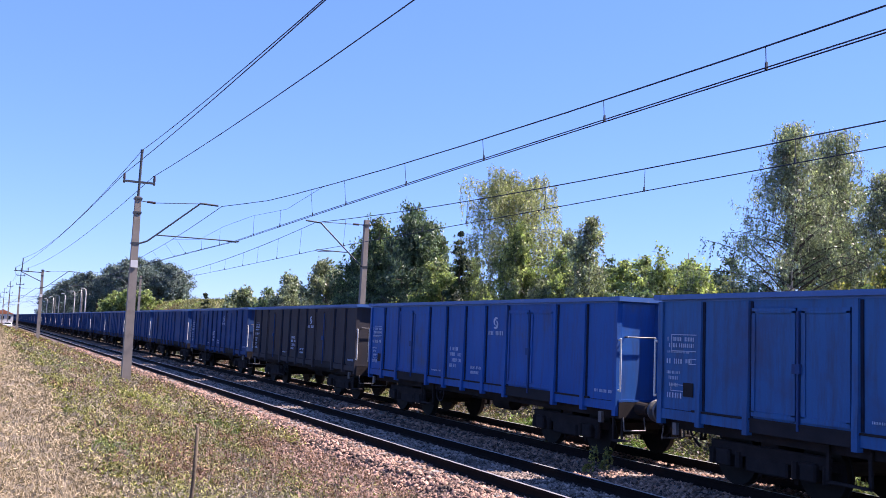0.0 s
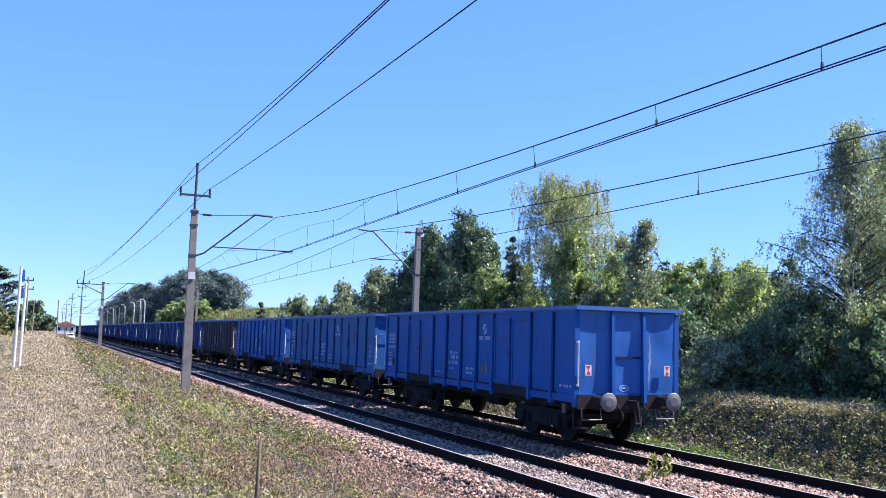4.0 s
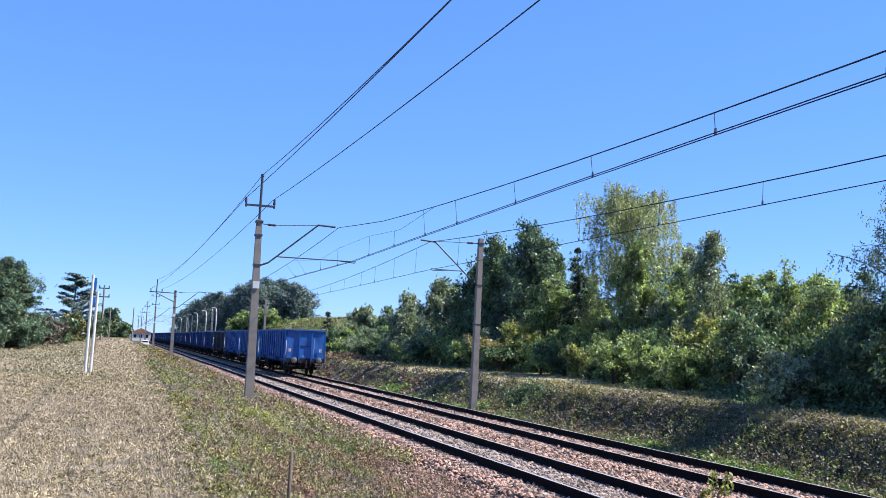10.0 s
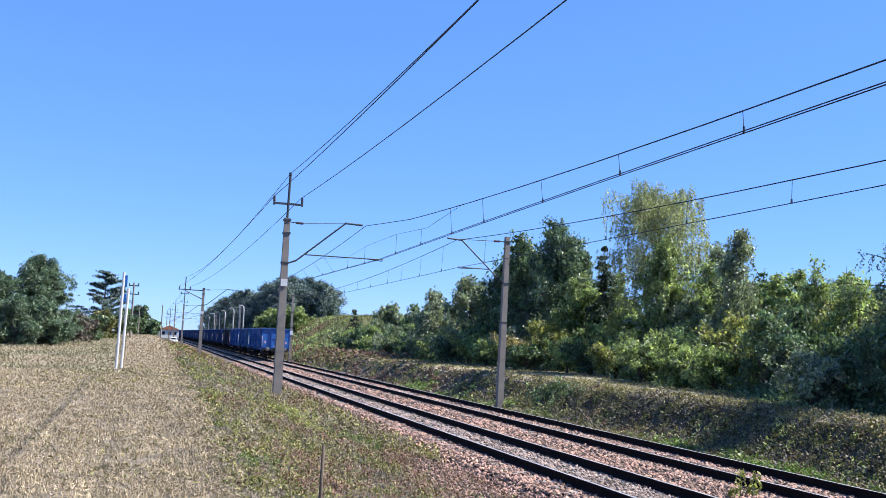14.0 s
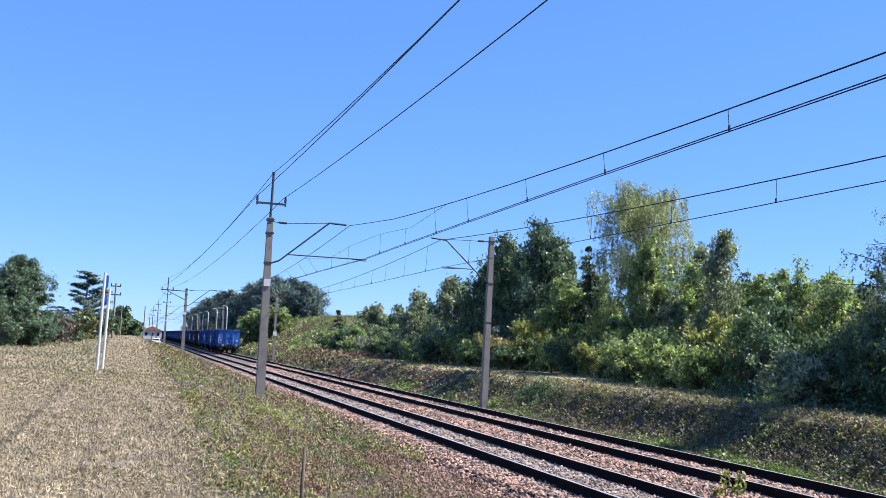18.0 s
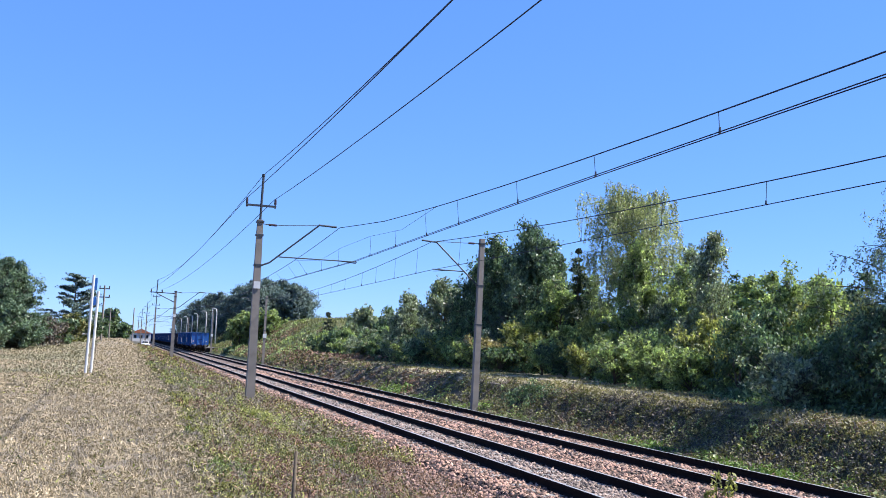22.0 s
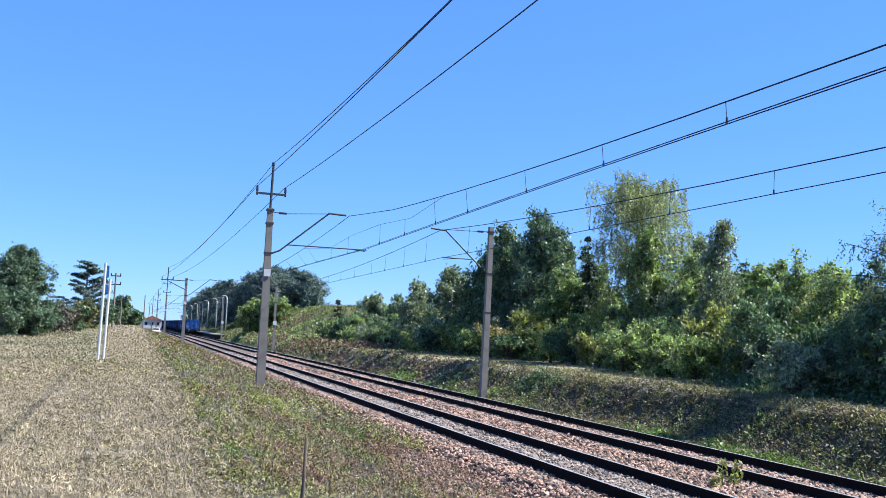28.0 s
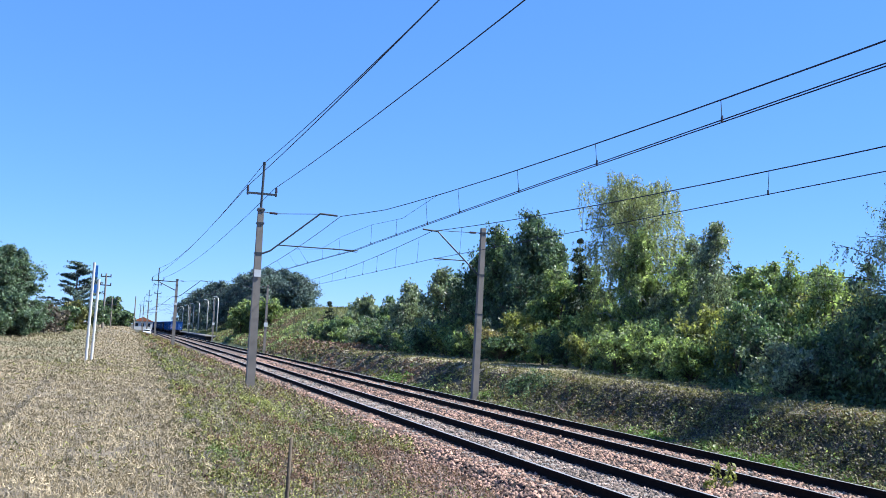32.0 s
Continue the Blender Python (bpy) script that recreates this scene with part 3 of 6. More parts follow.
# ---- the freight wagons ----
RIBS = [1.10, 2.19, 4.27, 5.33, 6.40, 7.47, 8.53, 10.62, 11.72]
HW, ZB, ZT = 1.36, 0.95, 3.2


def bars(rows, d):
    """Rows of short upright bars that stand for lettering: (y0, y1, z, height)."""
    bm = bmesh.new()
    rnd = random.Random(5)
    for y0, y1, z, h in rows:
        y = y0
        while y < y1 - 0.02:
            w = rnd.uniform(0.5, 0.9) * h
            if rnd.random() > 0.14:
                box(bm, d - 0.002, d + 0.002, y, min(y + w * 0.45, y1), z, z + h)
            y += w
    return bm


def ring(d, y, z, r0, r1, n=16):
    bm = bmesh.new()
    for k in range(n):
        a, b = 2 * math.pi * k / n, 2 * math.pi * (k + 1) / n
        bm.faces.new([bm.verts.new((d, y + r * math.cos(q), z + r * math.sin(q))) for r, q in ((r0, a), (r1, a), (r1, b), (r0, b))])
    return bm


def letters(t, txt, d, y, z, size):
    """Stencilled letters on the side that faces the field."""
    cu = bpy.data.curves.new("inscription", "FONT")
    cu.body, cu.size, cu.align_x = txt, size, "CENTER"
    tmp = bpy.data.objects.new("tmp", cu)
    me = bpy.data.meshes.new_from_object(tmp)
    bpy.data.objects.remove(tmp)
    me.materials.append(M_DECAL)
    o = new("inscription", me)
    o.parent = t
    o.matrix_basis = Matrix.Translation((d, y, z)) @ Matrix(((0, 0, -1), (-1, 0, 0), (0, 1, 0))).to_4x4()
    tagged(o, "white stencilled letters")


def dented(axis, s, at, u0, u1, z0, z1, nu, nz, depth):
    """A thick steel sheet beaten out of true: shallow bulges and dents on its outer face, flat behind."""
    bm = bmesh.new()
    rnd = random.Random(nu + int(depth * 1000))
    hits = [(rnd.uniform(u0, u1), rnd.uniform(z0 + 0.1, z1 - 0.2), rnd.uniform(0.12, 0.34), rnd.uniform(-1.2, 1.4)) for k in range(int((u1 - u0) * 5))]
    grid = []
    for i in range(nu + 1):
        u = u0 + (u1 - u0) * i / nu
        row = []
        for j in range(nz + 1):
            z = z0 + (z1 - z0) * j / nz
            e = 0.4 * math.sin(3.7 * u + 1.1 * z) * math.sin(2.9 * z)
            for hu, hz, hr, hd in hits:
                q = ((u - hu) / hr) ** 2 + ((z - hz) / hr / 1.6) ** 2
                if q < 4:
                    e += hd * math.exp(-q)
            edge = min(1, 8 * min(i / nu, 1 - i / nu), 5 * min(j / nz, 1 - j / nz))
            o = at + (s if axis == "y" else 1) * (0.025 + depth * e * edge)
            row.append(bm.verts.new((s * o, u, z) if axis == "x" else (u, o, z)))
        grid.append(row)
    for a, b in zip(grid, grid[1:]):
        for j in range(nz):
            f = bm.faces.new((a[j], b[j], b[j + 1], a[j + 1]))
            f.smooth = True
    if axis == "x":
        box(bm, s * at - 0.03, s * at + 0.008, u0, u1, z0, z1) if s > 0 else box(bm, s * at - 0.008, s * at + 0.03, u0, u1, z0, z1)
    else:
        box(bm, u0, u1, min(at - s * 0.025, at), max(at - s * 0.025, at), z0, z1)
    bmesh.ops.recalc_face_normals(bm, faces=bm.faces)
    return bm


def wagon(name, label, paint, detail=True, tail=False, extra=""):
    """Four-axle open wagon, its rear end at y = 0 and its front at y = 12.8, rail top at z = 0."""
    t = thing(name, pose(FX, 0, 0), label, "freight wagon", "wagons of the train")
    for s in (-1, 1):
        part("side_wall", dented("x", s, HW, 0.02, 12.78, 1.18, 3.08, 80 if detail else 20, 8 if detail else 3, 0.010), paint, t)
        part("side_sill", boxes((s * (HW + 0.005) - 0.05, s * (HW + 0.005) + 0.05, 0.0, 12.8, 1.0, 1.17)), paint if detail else M_SKIRT, t)
        part("ledge", boxes((s * (HW + 0.05) - 0.02, s * (HW + 0.05) + 0.02, 0.9, 11.9, 1.17, 1.205)), M_SKIRT, t)
        for y in RIBS:
            w = 0.065
            bm = bmesh.new()
            x0, x1 = s * HW, s * (HW + 0.105)
            vs = [bm.verts.new(p) for p in ((x0, y - w, 0.93), (x0, y + w, 0.93), (x0, y + w, 3.07), (x0, y - w, 3.07), (x1, y - w * 0.8, 0.93), (x1, y + w * 0.8, 0.93), (x1, y + w * 0.8, 1.35), (x1, y - w * 0.8, 1.35), (x1 - s * 0.012, y - w * 0.8, 1.6), (x1 - s * 0.012, y + w * 0.8, 1.6), (x1 - s * 0.020, y + w * 0.8, 3.07), (x1 - s * 0.020, y - w * 0.8, 3.07))]
            for q in ((0, 4, 5, 1), (4, 7, 6, 5), (7, 8, 9, 6), (8, 11, 10, 9), (11, 3, 2, 10), (0, 3, 11, 8, 7, 4), (1, 5, 6, 9, 10, 2), (0, 1, 2, 3)):
                bm.faces.new([vs[i] for i in q])
            bmesh.ops.recalc_face_normals(bm, faces=bm.faces)
            part("rib", bm, paint, t)
            if detail and s < 0:
                d0 = s * (HW + 0.034)
                # dark strip put in for the shaded side of the rib
                part("grime_seam", boxes((d0 - 0.012, d0 + 0.012, y - w - 0.042, y - w + 0.01, 1.21, 3.06)), M_RIB_SHADE, t)
        for y in (0.05, 12.75):
            part("corner_post", boxes((s * (HW + 0.01) - 0.06, s * (HW + 0.01) + 0.06, y - 0.06, y + 0.06, 0.90, 3.08)), paint, t)
        if detail:
            for a, b in ((2.29, 3.17), (3.29, 4.17), (8.63, 9.51), (9.63, 10.52)):
                d = s * (HW + 0.03)
                bm = boxes((d - 0.012, d + 0.012, a, b, 1.24, 2.95))
                for r in ((a, b, 2.87, 2.95), (a, b, 1.24, 1.32), (a, a + 0.07, 1.3, 2.9), (b - 0.07, b, 1.3, 2.9)):
                    box(bm, d - 0.02 + s * 0.012, d + 0.02 + s * 0.012, *r)
                dr = part("door_leaf", bm, paint, t)
                if a in (3.29, 9.63):
                    part("door_bolt", boxes((d + s * 0.03 - 0.02, d + s * 0.03 + 0.02, a - 0.08, a - 0.04, 1.1, 2.9), (d + s * 0.05 - 0.03, d + s * 0.05 + 0.03, a - 0.13, a + 0.02, 1.95, 2.10)), M_BLUE_OLD, dr)
            for a, b in ((2.26, 4.20), (8.60, 10.55)):
                part("door_sill", boxes((s * (HW + 0.03) - 0.03, s * (HW + 0.03) + 0.03, a, b, 0.98, 1.2)), M_SKIRT, t, "dark grimy door sill")
            for y in (0.46, 12.3):
                part("lifting_hook", boxes((s * (HW + 0.06) - 0.03, s * (HW + 0.06) + 0.03, y - 0.05, y + 0.05, 0.74, 0.95)), M_BUFFER, t)
    part("top_rim", boxes((-HW - 0.09, -HW + 0.04, 0.06, 12.74, 3.115, 3.2), (HW - 0.04, HW + 0.09, 0.06, 12.74, 3.115, 3.2), (-HW - 0.10, HW + 0.10, -0.11, 0.06, 3.11, 3.203), (-HW - 0.10, HW + 0.10, 12.74, 12.91, 3.11, 3.203), (-HW - 0.02, -HW + 0.02, 0.06, 12.74, 3.07, 3.12), (HW - 0.02, HW + 0.02, 0.06, 12.74, 3.07, 3.12), (-HW, HW, 0.01, 0.05, 3.07, 3.115), (-HW, HW, 12.75, 12.79, 3.07, 3.115)), M_RIM, t, "scuffed pale blue top rim")
    part("floor", boxes((-HW, HW, 0.03, 12.77, 1.12, 1.19)), M_UNDER, t)
    for y, s in ((0.03, -1), (12.77, 1)):
        part("end_wall", dented("y", s, y, -HW, HW, 1.05, 3.08, 30 if detail else 8, 20 if detail else 5, 0.020), M_BLUE_END if paint is M_BLUE or paint is M_BLUE_GREY else paint, t)
        for x in (-0.46, 0.40):
            bm = bmesh.new()
            y0 = y
            dt, db = y + s * 0.11, y + s * 0.17
            vs = [bm.verts.new(p) for p in ((x - 0.045, y0, 1.0), (x + 0.045, y0, 1.0), (x + 0.045, y0, 3.09), (x - 0.045, y0, 3.09), (x - 0.04, db, 1.0), (x + 0.04, db, 1.0), (x + 0.04, dt, 3.09), (x - 0.04, dt, 3.09))]
            for q in ((0, 1, 5, 4), (4, 5, 6, 7), (7, 6, 2, 3), (0, 4, 7, 3), (1, 2, 6, 5), (0, 3, 2, 1)):
                bm.faces.new([vs[i] for i in q])
            bmesh.ops.recalc_face_normals(bm, faces=bm.faces)
            part("end_rib", bm, paint, t)
        part("end_sill", boxes((-HW, HW, y - 0.06, y + 0.06, 0.86, 1.16)), M_UNDER, t)
        part("ledge", boxes((-HW, HW, y + s * 0.02 - 0.03, y + s * 0.02 + 0.03, 1.17, 1.21)), paint, t)
        for x in (-0.875, 0.875):
            bf_ = part("buffer", rods(((x, y + s * 0.05, 1.05), (x, y + s * 0.36, 1.05), 0.13, 0.11, 14), ((x, y + s * 0.36, 1.05), (x, y + s * 0.56, 1.05), 0.08, 0.08, 12)), M_UNDER, t)
            part("buffer_head", rods(((x, y + s * 0.55, 1.05), (x, y + s * 0.59, 1.05), 0.20, 0.212, 24), ((x, y + s * 0.59, 1.05), (x, y + s * 0.60, 1.05), 0.212, 0.20, 24), ((x, y + s * 0.60, 1.05), (x, y + s * 0.63, 1.05), 0.20, 0.10, 24)), M_BUFFER, bf_, "round greasy buffer plate")
        if detail:
            part("coupling", rods(((0, y + s * 0.05, 1.02), (0, y + s * 0.42, 1.02), 0.05), ((0.0, y + s * 0.40, 1.05), (0.0, y + s * 0.46, 0.85), 0.035), ((0.05, y + s * 0.36, 1.0), (0.06, y + s * 0.42, 0.55), 0.025), ((-0.05, y + s * 0.36, 1.0), (-0.04, y + s * 0.42, 0.55), 0.025), ((-0.06, y + s * 0.42, 0.55), (0.08, y + s * 0.42, 0.55), 0.03)), M_UNDER, t)
            for x in (-0.34, 0.36):
                part("brake_hose", bmesh_hose(x, y, s), M_UNDER, t)
            part("grab_bar", rods(((-HW + 0.12, y + s * 0.12, 2.42), (-0.55, y + s * 0.12, 2.42), 0.014), ((-HW + 0.14, y, 2.42), (-HW + 0.14, y + s * 0.12, 2.42), 0.018), ((-0.57, y, 2.42), (-0.57, y + s * 0.12, 2.42), 0.012)), M_BUFFER, t, "bare steel grab bar") if s > 0 or not tail else None
            for sx in (-1, 1):
                part("grab_iron", rods(((sx * 0.75, y + s * 0.10, 0.62), (sx * 1.25, y + s * 0.10, 0.62), 0.016), ((sx * 0.75, y + s * 0.05, 0.88), (sx * 0.75, y + s * 0.10, 0.62), 0.014), ((sx * 1.25, y + s * 0.05, 0.88), (sx * 1.25, y + s * 0.10, 0.62), 0.014)), M_BUFFER, t)
    # white corner handrails, one at each end of the near side and opposite
    for s, y in ((-1, -0.02), (1, 12.82), (-1, 12.86)):
        g = -1 if y < 5 else 1
        part("handrail", rods(((s * (HW + 0.03), y + g * 0.07, 1.38), (s * (HW + 0.03), y + g * 0.07, 2.38), 0.02), ((s * (HW + 0.03), y, 2.36), (s * (HW + 0.03), y + g * 0.08, 2.38), 0.022), ((s * (HW + 0.03), y, 1.40), (s * (HW + 0.03), y + g * 0.08, 1.38), 0.022)), M_WHITE if s < 0 else paint, t, "white painted handrail" if s < 0 else "")
    part("step_board", boxes((-HW - 0.08, -HW + 0.22, -0.12, 0.12, 0.42, 0.45), (-HW - 0.06, -HW - 0.03, 0.06, 0.10, 0.42, 0.95), (-HW + 0.15, -HW + 0.18, 0.06, 0.10, 0.42, 0.95)), M_UNDER, t)
    part("centre_sill", boxes((-0.35, 0.35, 0.1, 12.7, 0.75, 1.12)), M_UNDER, t)
    for s in (-1, 1):
        part("solebar", boxes((s * 1.12 - 0.05, s * 1.12 + 0.05, 0.05, 12.75, 0.82, 1.1)), M_UNDER, t)
    for yb in (2.25, 10.55):
        bo = part("bogie", bogie_mesh(), M_UNDER, t)
        bo.location = (0, yb, 0)
        for dy in (-0.9, 0.9):
            ws = part("wheelset", wheel_mesh(), M_WHEEL, bo, "steel wheelset")
            ws.location = (0, dy, 0.46)
    if detail:
        part("brake_cylinder", rods(((-0.55, 5.2, 0.72), (-0.55, 6.0, 0.72), 0.19, 0.19, 14), ((-0.55, 6.0, 0.72), (-0.55, 7.4, 0.70), 0.03)), M_UNDER, t)
        part("air_tank", rods(((0.6, 6.6, 0.70), (0.6, 8.0, 0.70), 0.2, 0.2, 14)), M_UNDER, t)
        part("brake_frame", boxes((-1.25, -1.2, 8.42, 8.47, 0.42, 0.95), (-1.25, -1.2, 9.15, 9.20, 0.42, 0.95), (-1.25, -1.2, 8.42, 9.2, 0.40, 0.44)), M_UNDER, t)
        wy = 4.55 if extra == "uic" else 7.75
        bm = bmesh.new()
        for k in range(20):
            a, b = 2 * math.pi * k / 20, 2 * math.pi * (k + 1) / 20
            rod(bm, (-1.36, wy + 0.22 * math.cos(a), 0.78 + 0.22 * math.sin(a)), (-1.36, wy + 0.22 * math.cos(b), 0.78 + 0.22 * math.sin(b)), 0.016, None, 6)
        for k in range(3):
            a = 2 * math.pi * k / 3 + 0.4
            rod(bm, (-1.36, wy, 0.78), (-1.36, wy + 0.21 * math.cos(a), 0.78 + 0.21 * math.sin(a)), 0.012, None, 6)
        rod(bm, (-1.36, wy, 0.78), (-1.15, wy, 0.78), 0.025)
        part("brake_wheel", bm, M_SKIRT, t)
        d = -HW - 0.034
        part("lettering", bars([(11.9, 12.62, 2.38, 0.07), (11.9, 12.62, 2.27, 0.07), (11.98, 12.6, 2.17, 0.04), (12.2, 12.6, 1.98, 0.09), (11.95, 12.15, 2.0, 0.07), (12.25, 12.62, 1.80, 0.05), (12.3, 12.55, 1.70, 0.06), (12.3, 12.55, 1.58, 0.06), (12.2, 12.6, 1.38, 0.09)], d), M_DECAL, t, "faded white stencilled lettering")["kind"] = "stuff"
        if extra == "graffiti":
            letters(t, "RIV MC", d, 6.78, 1.90, 0.13)
            letters(t, "Eaos", d, 7.06, 1.47, 0.13)
        part("lettering", bars([(7.05, 7.2, 1.92, 0.09), (6.55, 7.2, 1.78, 0.09), (6.5, 7.25, 1.63, 0.09)] if extra == "graffiti" else [(6.75, 7.2, 1.92, 0.09), (6.55, 7.2, 1.78, 0.09), (6.5, 7.25, 1.63, 0.09), (6.85, 7.2, 1.49, 0.09)], d), M_DECAL, t, "faded white stencilled lettering")["kind"] = "stuff"
        part("lettering", bars([(5.5, 6.05, 1.50, 0.07), (5.5, 6.05, 1.38, 0.07), (7.7, 8.3, 1.34, 0.04), (0.15, 0.75, 1.32, 0.06)], d), M_DECAL, t, "faded white stencilled lettering")["kind"] = "stuff"
        # a plain emblem: two curved strokes hooked into one another, with a row of bars under it
        bm = bmesh.new()
        for cy, cz, a0 in ((4.78, 2.68, 1.05), (4.84, 2.62, 1.05 + math.pi)):
            row = []
            for k in range(12):
                q = a0 + 3.5 * k / 11
                w = 0.006 + 0.034 * math.sin(math.pi * min(1, (k + 0.6) / 11))
                row.append([bm.verts.new((d, cy - rr * 1.05 * math.cos(q), cz + rr * 0.85 * math.sin(q))) for rr in (0.105 - w, 0.105 + w)])
            for p0, p1 in zip(row, row[1:]):
                bm.faces.new((p0[0], p0[1], p1[1], p1[0]))
        part("emblem", bm, M_DECAL, t, "pale emblem of two hooked strokes")
        part("lettering", bars([(4.47, 5.15, 2.36, 0.10)], d), M_DECAL, t, "pale row of letters under the emblem")["kind"] = "stuff"
        bm = bmesh.new()
        for y0, y1, z0, z1 in ((11.80, 12.48, 2.20, 2.50), (12.05, 12.48, 1.50, 1.62), (11.82, 12.02, 1.98, 2.08)):
            for r in ((y0, y1, z0, z0 + 0.014), (y0, y1, z1 - 0.014, z1), (y0, y0 + 0.014, z0, z1), (y1 - 0.014, y1, z0, z1)):
                box(bm, d - 0.002, d + 0.002, *r)
        part("table_outline", bm, M_DECAL, t, "white outlined tables of stencilled figures")
        part("repair_plate", boxes((d - 0.006, d + 0.006, 11.9, 12.15, 1.42, 1.66)), M_SKIRT, t)
        if extra == "uic":
            letters(t, "UIC", d, 0.55, 1.95, 0.15)
            letters(t, "Sp", d, 0.55, 1.60, 0.15)
            part("stencil_ring", ring(d, 0.55, 1.80, 0.045, 0.065), M_DECAL, t, "small pale stencilled ring")
            part("paint_patch", boxes((d - 0.02, d + 0.0, 2.50, 2.68, 2.05, 2.55)), M_ORANGE, t, "bare orange rust patch")
        if extra == "graffiti":
            rnd = random.Random(3)
            scribble, y, z = [], 5.15, 1.8
            for k in range(16):
                scribble.append(((d, y, z), 0.008))
                y = min(5.2, max(4.4, y - 0.05 + rnd.uniform(-0.16, 0.16)))
                z = 1.55 + (0.22 if k % 2 else -0.20) * rnd.uniform(0.3, 1.0)
            V, F = tube_geo([scribble], 4)
            bm = bmesh.new()
            vs = [bm.verts.new(v) for v in V]
            for f in F:
                bm.faces.new([vs[q] for q in f])
            part("graffiti", bm, M_GRAFFITI, t, "thin yellow spray scribble")
    if tail:
        for x in (-1.20, 0.96):
            p = part("marker_board", boxes((x, x + 0.16, -0.09, -0.07, 1.62, 1.86)), M_WHITE, t, "white marker board with red triangles")
            bm = bmesh.new()
            for zs in ((1.64, 1.74), (1.84, 1.74)):
                vs = [bm.verts.new(q) for q in ((x + 0.02, -0.093, zs[0]), (x + 0.14, -0.093, zs[0]), (x + 0.08, -0.093, zs[1]))]
                bm.faces.new(vs)
            part("red_triangle", bm, M_RED, p, "red reflective triangles")
        part("bracket", boxes((-0.40, 0.34, -0.03, 0.004, 2.02, 2.06)), M_UNDER, t)
        bm = bmesh.new()
        for k in range(16):
            a, b = 2 * math.pi * k / 16, 2 * math.pi * (k + 1) / 16
            bm.faces.new([bm.verts.new((-0.1 + r * 1.3 * math.cos(q), 0.001, 1.33 + r * 0.8 * math.sin(q))) for r, q in ((0.08, a), (0.1, a), (0.1, b), (0.08, b))])
        for k in range(4):
            box(bm, -0.17 + 0.038 * k, -0.145 + 0.038 * k, 0.0, 0.003, 1.305, 1.355)
        part("oval_mark", bm, M_DECAL, t, "small pale oval mark")
        # white strip added in place of the bright reflection on the dents
        bm = bmesh.new()
        rnd = random.Random(9)
        px = 0.0
        zs = [1.30 + 0.11 * k for k in range(13)]
        row = []
        for k, z in enumerate(zs):
            px += rnd.uniform(-0.015, 0.025)
            w = 0.02 + 0.035 * math.sin(math.pi * k / 12)
            row.append((bm.verts.new((0.56 + px, -0.004, z)), bm.verts.new((0.56 + px + w, -0.016, z))))
        for (a, b), (c, d2) in zip(row, row[1:]):
            bm.faces.new((a, b, d2, c))
        part("bent_strip", bm, M_WHITE, t, "pale crooked strip in place of a reflection on the dented panel")
    return t


def bmesh_hose(x, y, s):
    V, F = tube_geo([[((x, y + s * (0.1 + 0.26 * math.sin(math.pi * k / 6)), 0.95 - 0.5 * k / 6), 0.022) for k in range(7)]], 6)
    bm = bmesh.new()
    vs = [bm.verts.new(v) for v in V]
    for f in F:
        bm.faces.new([vs[q] for q in f])
    return bm


def bogie_mesh():
    bm = bmesh.new()
    for s in (-1, 1):
        box(bm, s * 1.02 - 0.05, s * 1.02 + 0.05, -1.25, 1.25, 0.52, 0.74, 0.02)
        box(bm, s * 1.02 - 0.06, s * 1.02 + 0.06, -0.45, 0.45, 0.30, 0.56, 0.03)
        for dy in (-0.9, 0.9):
            box(bm, s * 1.05 - 0.1, s * 1.05 + 0.1, dy - 0.16, dy + 0.16, 0.33, 0.62, 0.03)
            rod(bm, (s * 1.05, dy - 0.3, 0.34), (s * 1.05, dy - 0.3, 0.60), 0.07, None, 8)
            rod(bm, (s * 1.05, dy + 0.3, 0.34), (s * 1.05, dy + 0.3, 0.60), 0.07, None, 8)
    box(bm, -1.0, 1.0, -0.18, 0.18, 0.55, 0.85, 0.02)
    box(bm, -1.0, 1.0, -1.25, -1.15, 0.52, 0.66)
    box(bm, -1.0, 1.0, 1.15, 1.25, 0.52, 0.66)
    for s in (-0.75, 0.75):
        for dy in (-0.38, 0.38):
            box(bm, s - 0.05, s + 0.05, dy - 0.04, dy + 0.04, 0.2, 0.62)
    return bm


def wheel_mesh():
    bm = bmesh.new()
    for s in (-1, 1):
        rod(bm, (s * 0.685, 0, 0), (s * 0.715, 0, 0), 0.49, 0.49, 28)
        rod(bm, (s * 0.715, 0, 0), (s * 0.815, 0, 0), 0.462, 0.458, 28)
        rod(bm, (s * 0.80, 0, 0), (s * 0.84, 0, 0), 0.12, 0.10, 14)
        for k in range(2):
            a = math.pi * k
            box(bm, s * 0.812 - 0.01, s * 0.812 + 0.012, 0.27 * math.cos(a) - 0.04, 0.27 * math.cos(a) + 0.04, 0.27 * math.sin(a) - 0.04, 0.27 * math.sin(a) + 0.04)
    rod(bm, (-0.85, 0, 0), (0.85, 0, 0), 0.08, 0.08, 12)
    return bm


W_LAST = wagon("freight_wagon", "blue open freight wagon with tail marker boards on the rails", M_BLUE, True, True, "graffiti")
W_NEXT = wagon("freight_wagon", "blue open freight wagon with an orange rust patch", M_BLUE_GREY, True, False, "uic")
W_BLUE = wagon("freight_wagon", "blue ribbed open freight wagon on the rails", M_BLUE)
W_BROWN = wagon("freight_wagon", "grimy brown ribbed open freight wagon on the rails", M_BROWN)
W_DARK = wagon("freight_wagon", "dark weathered blue open freight wagon on the rails", M_BLUE_OLD)
W_OLD = wagon("freight_wagon", "weathered blue open freight wagon with white handrail", M_BLUE_OLD, False)
TRAIN = [W_LAST, W_NEXT, W_BLUE, W_BROWN, W_DARK, W_OLD]
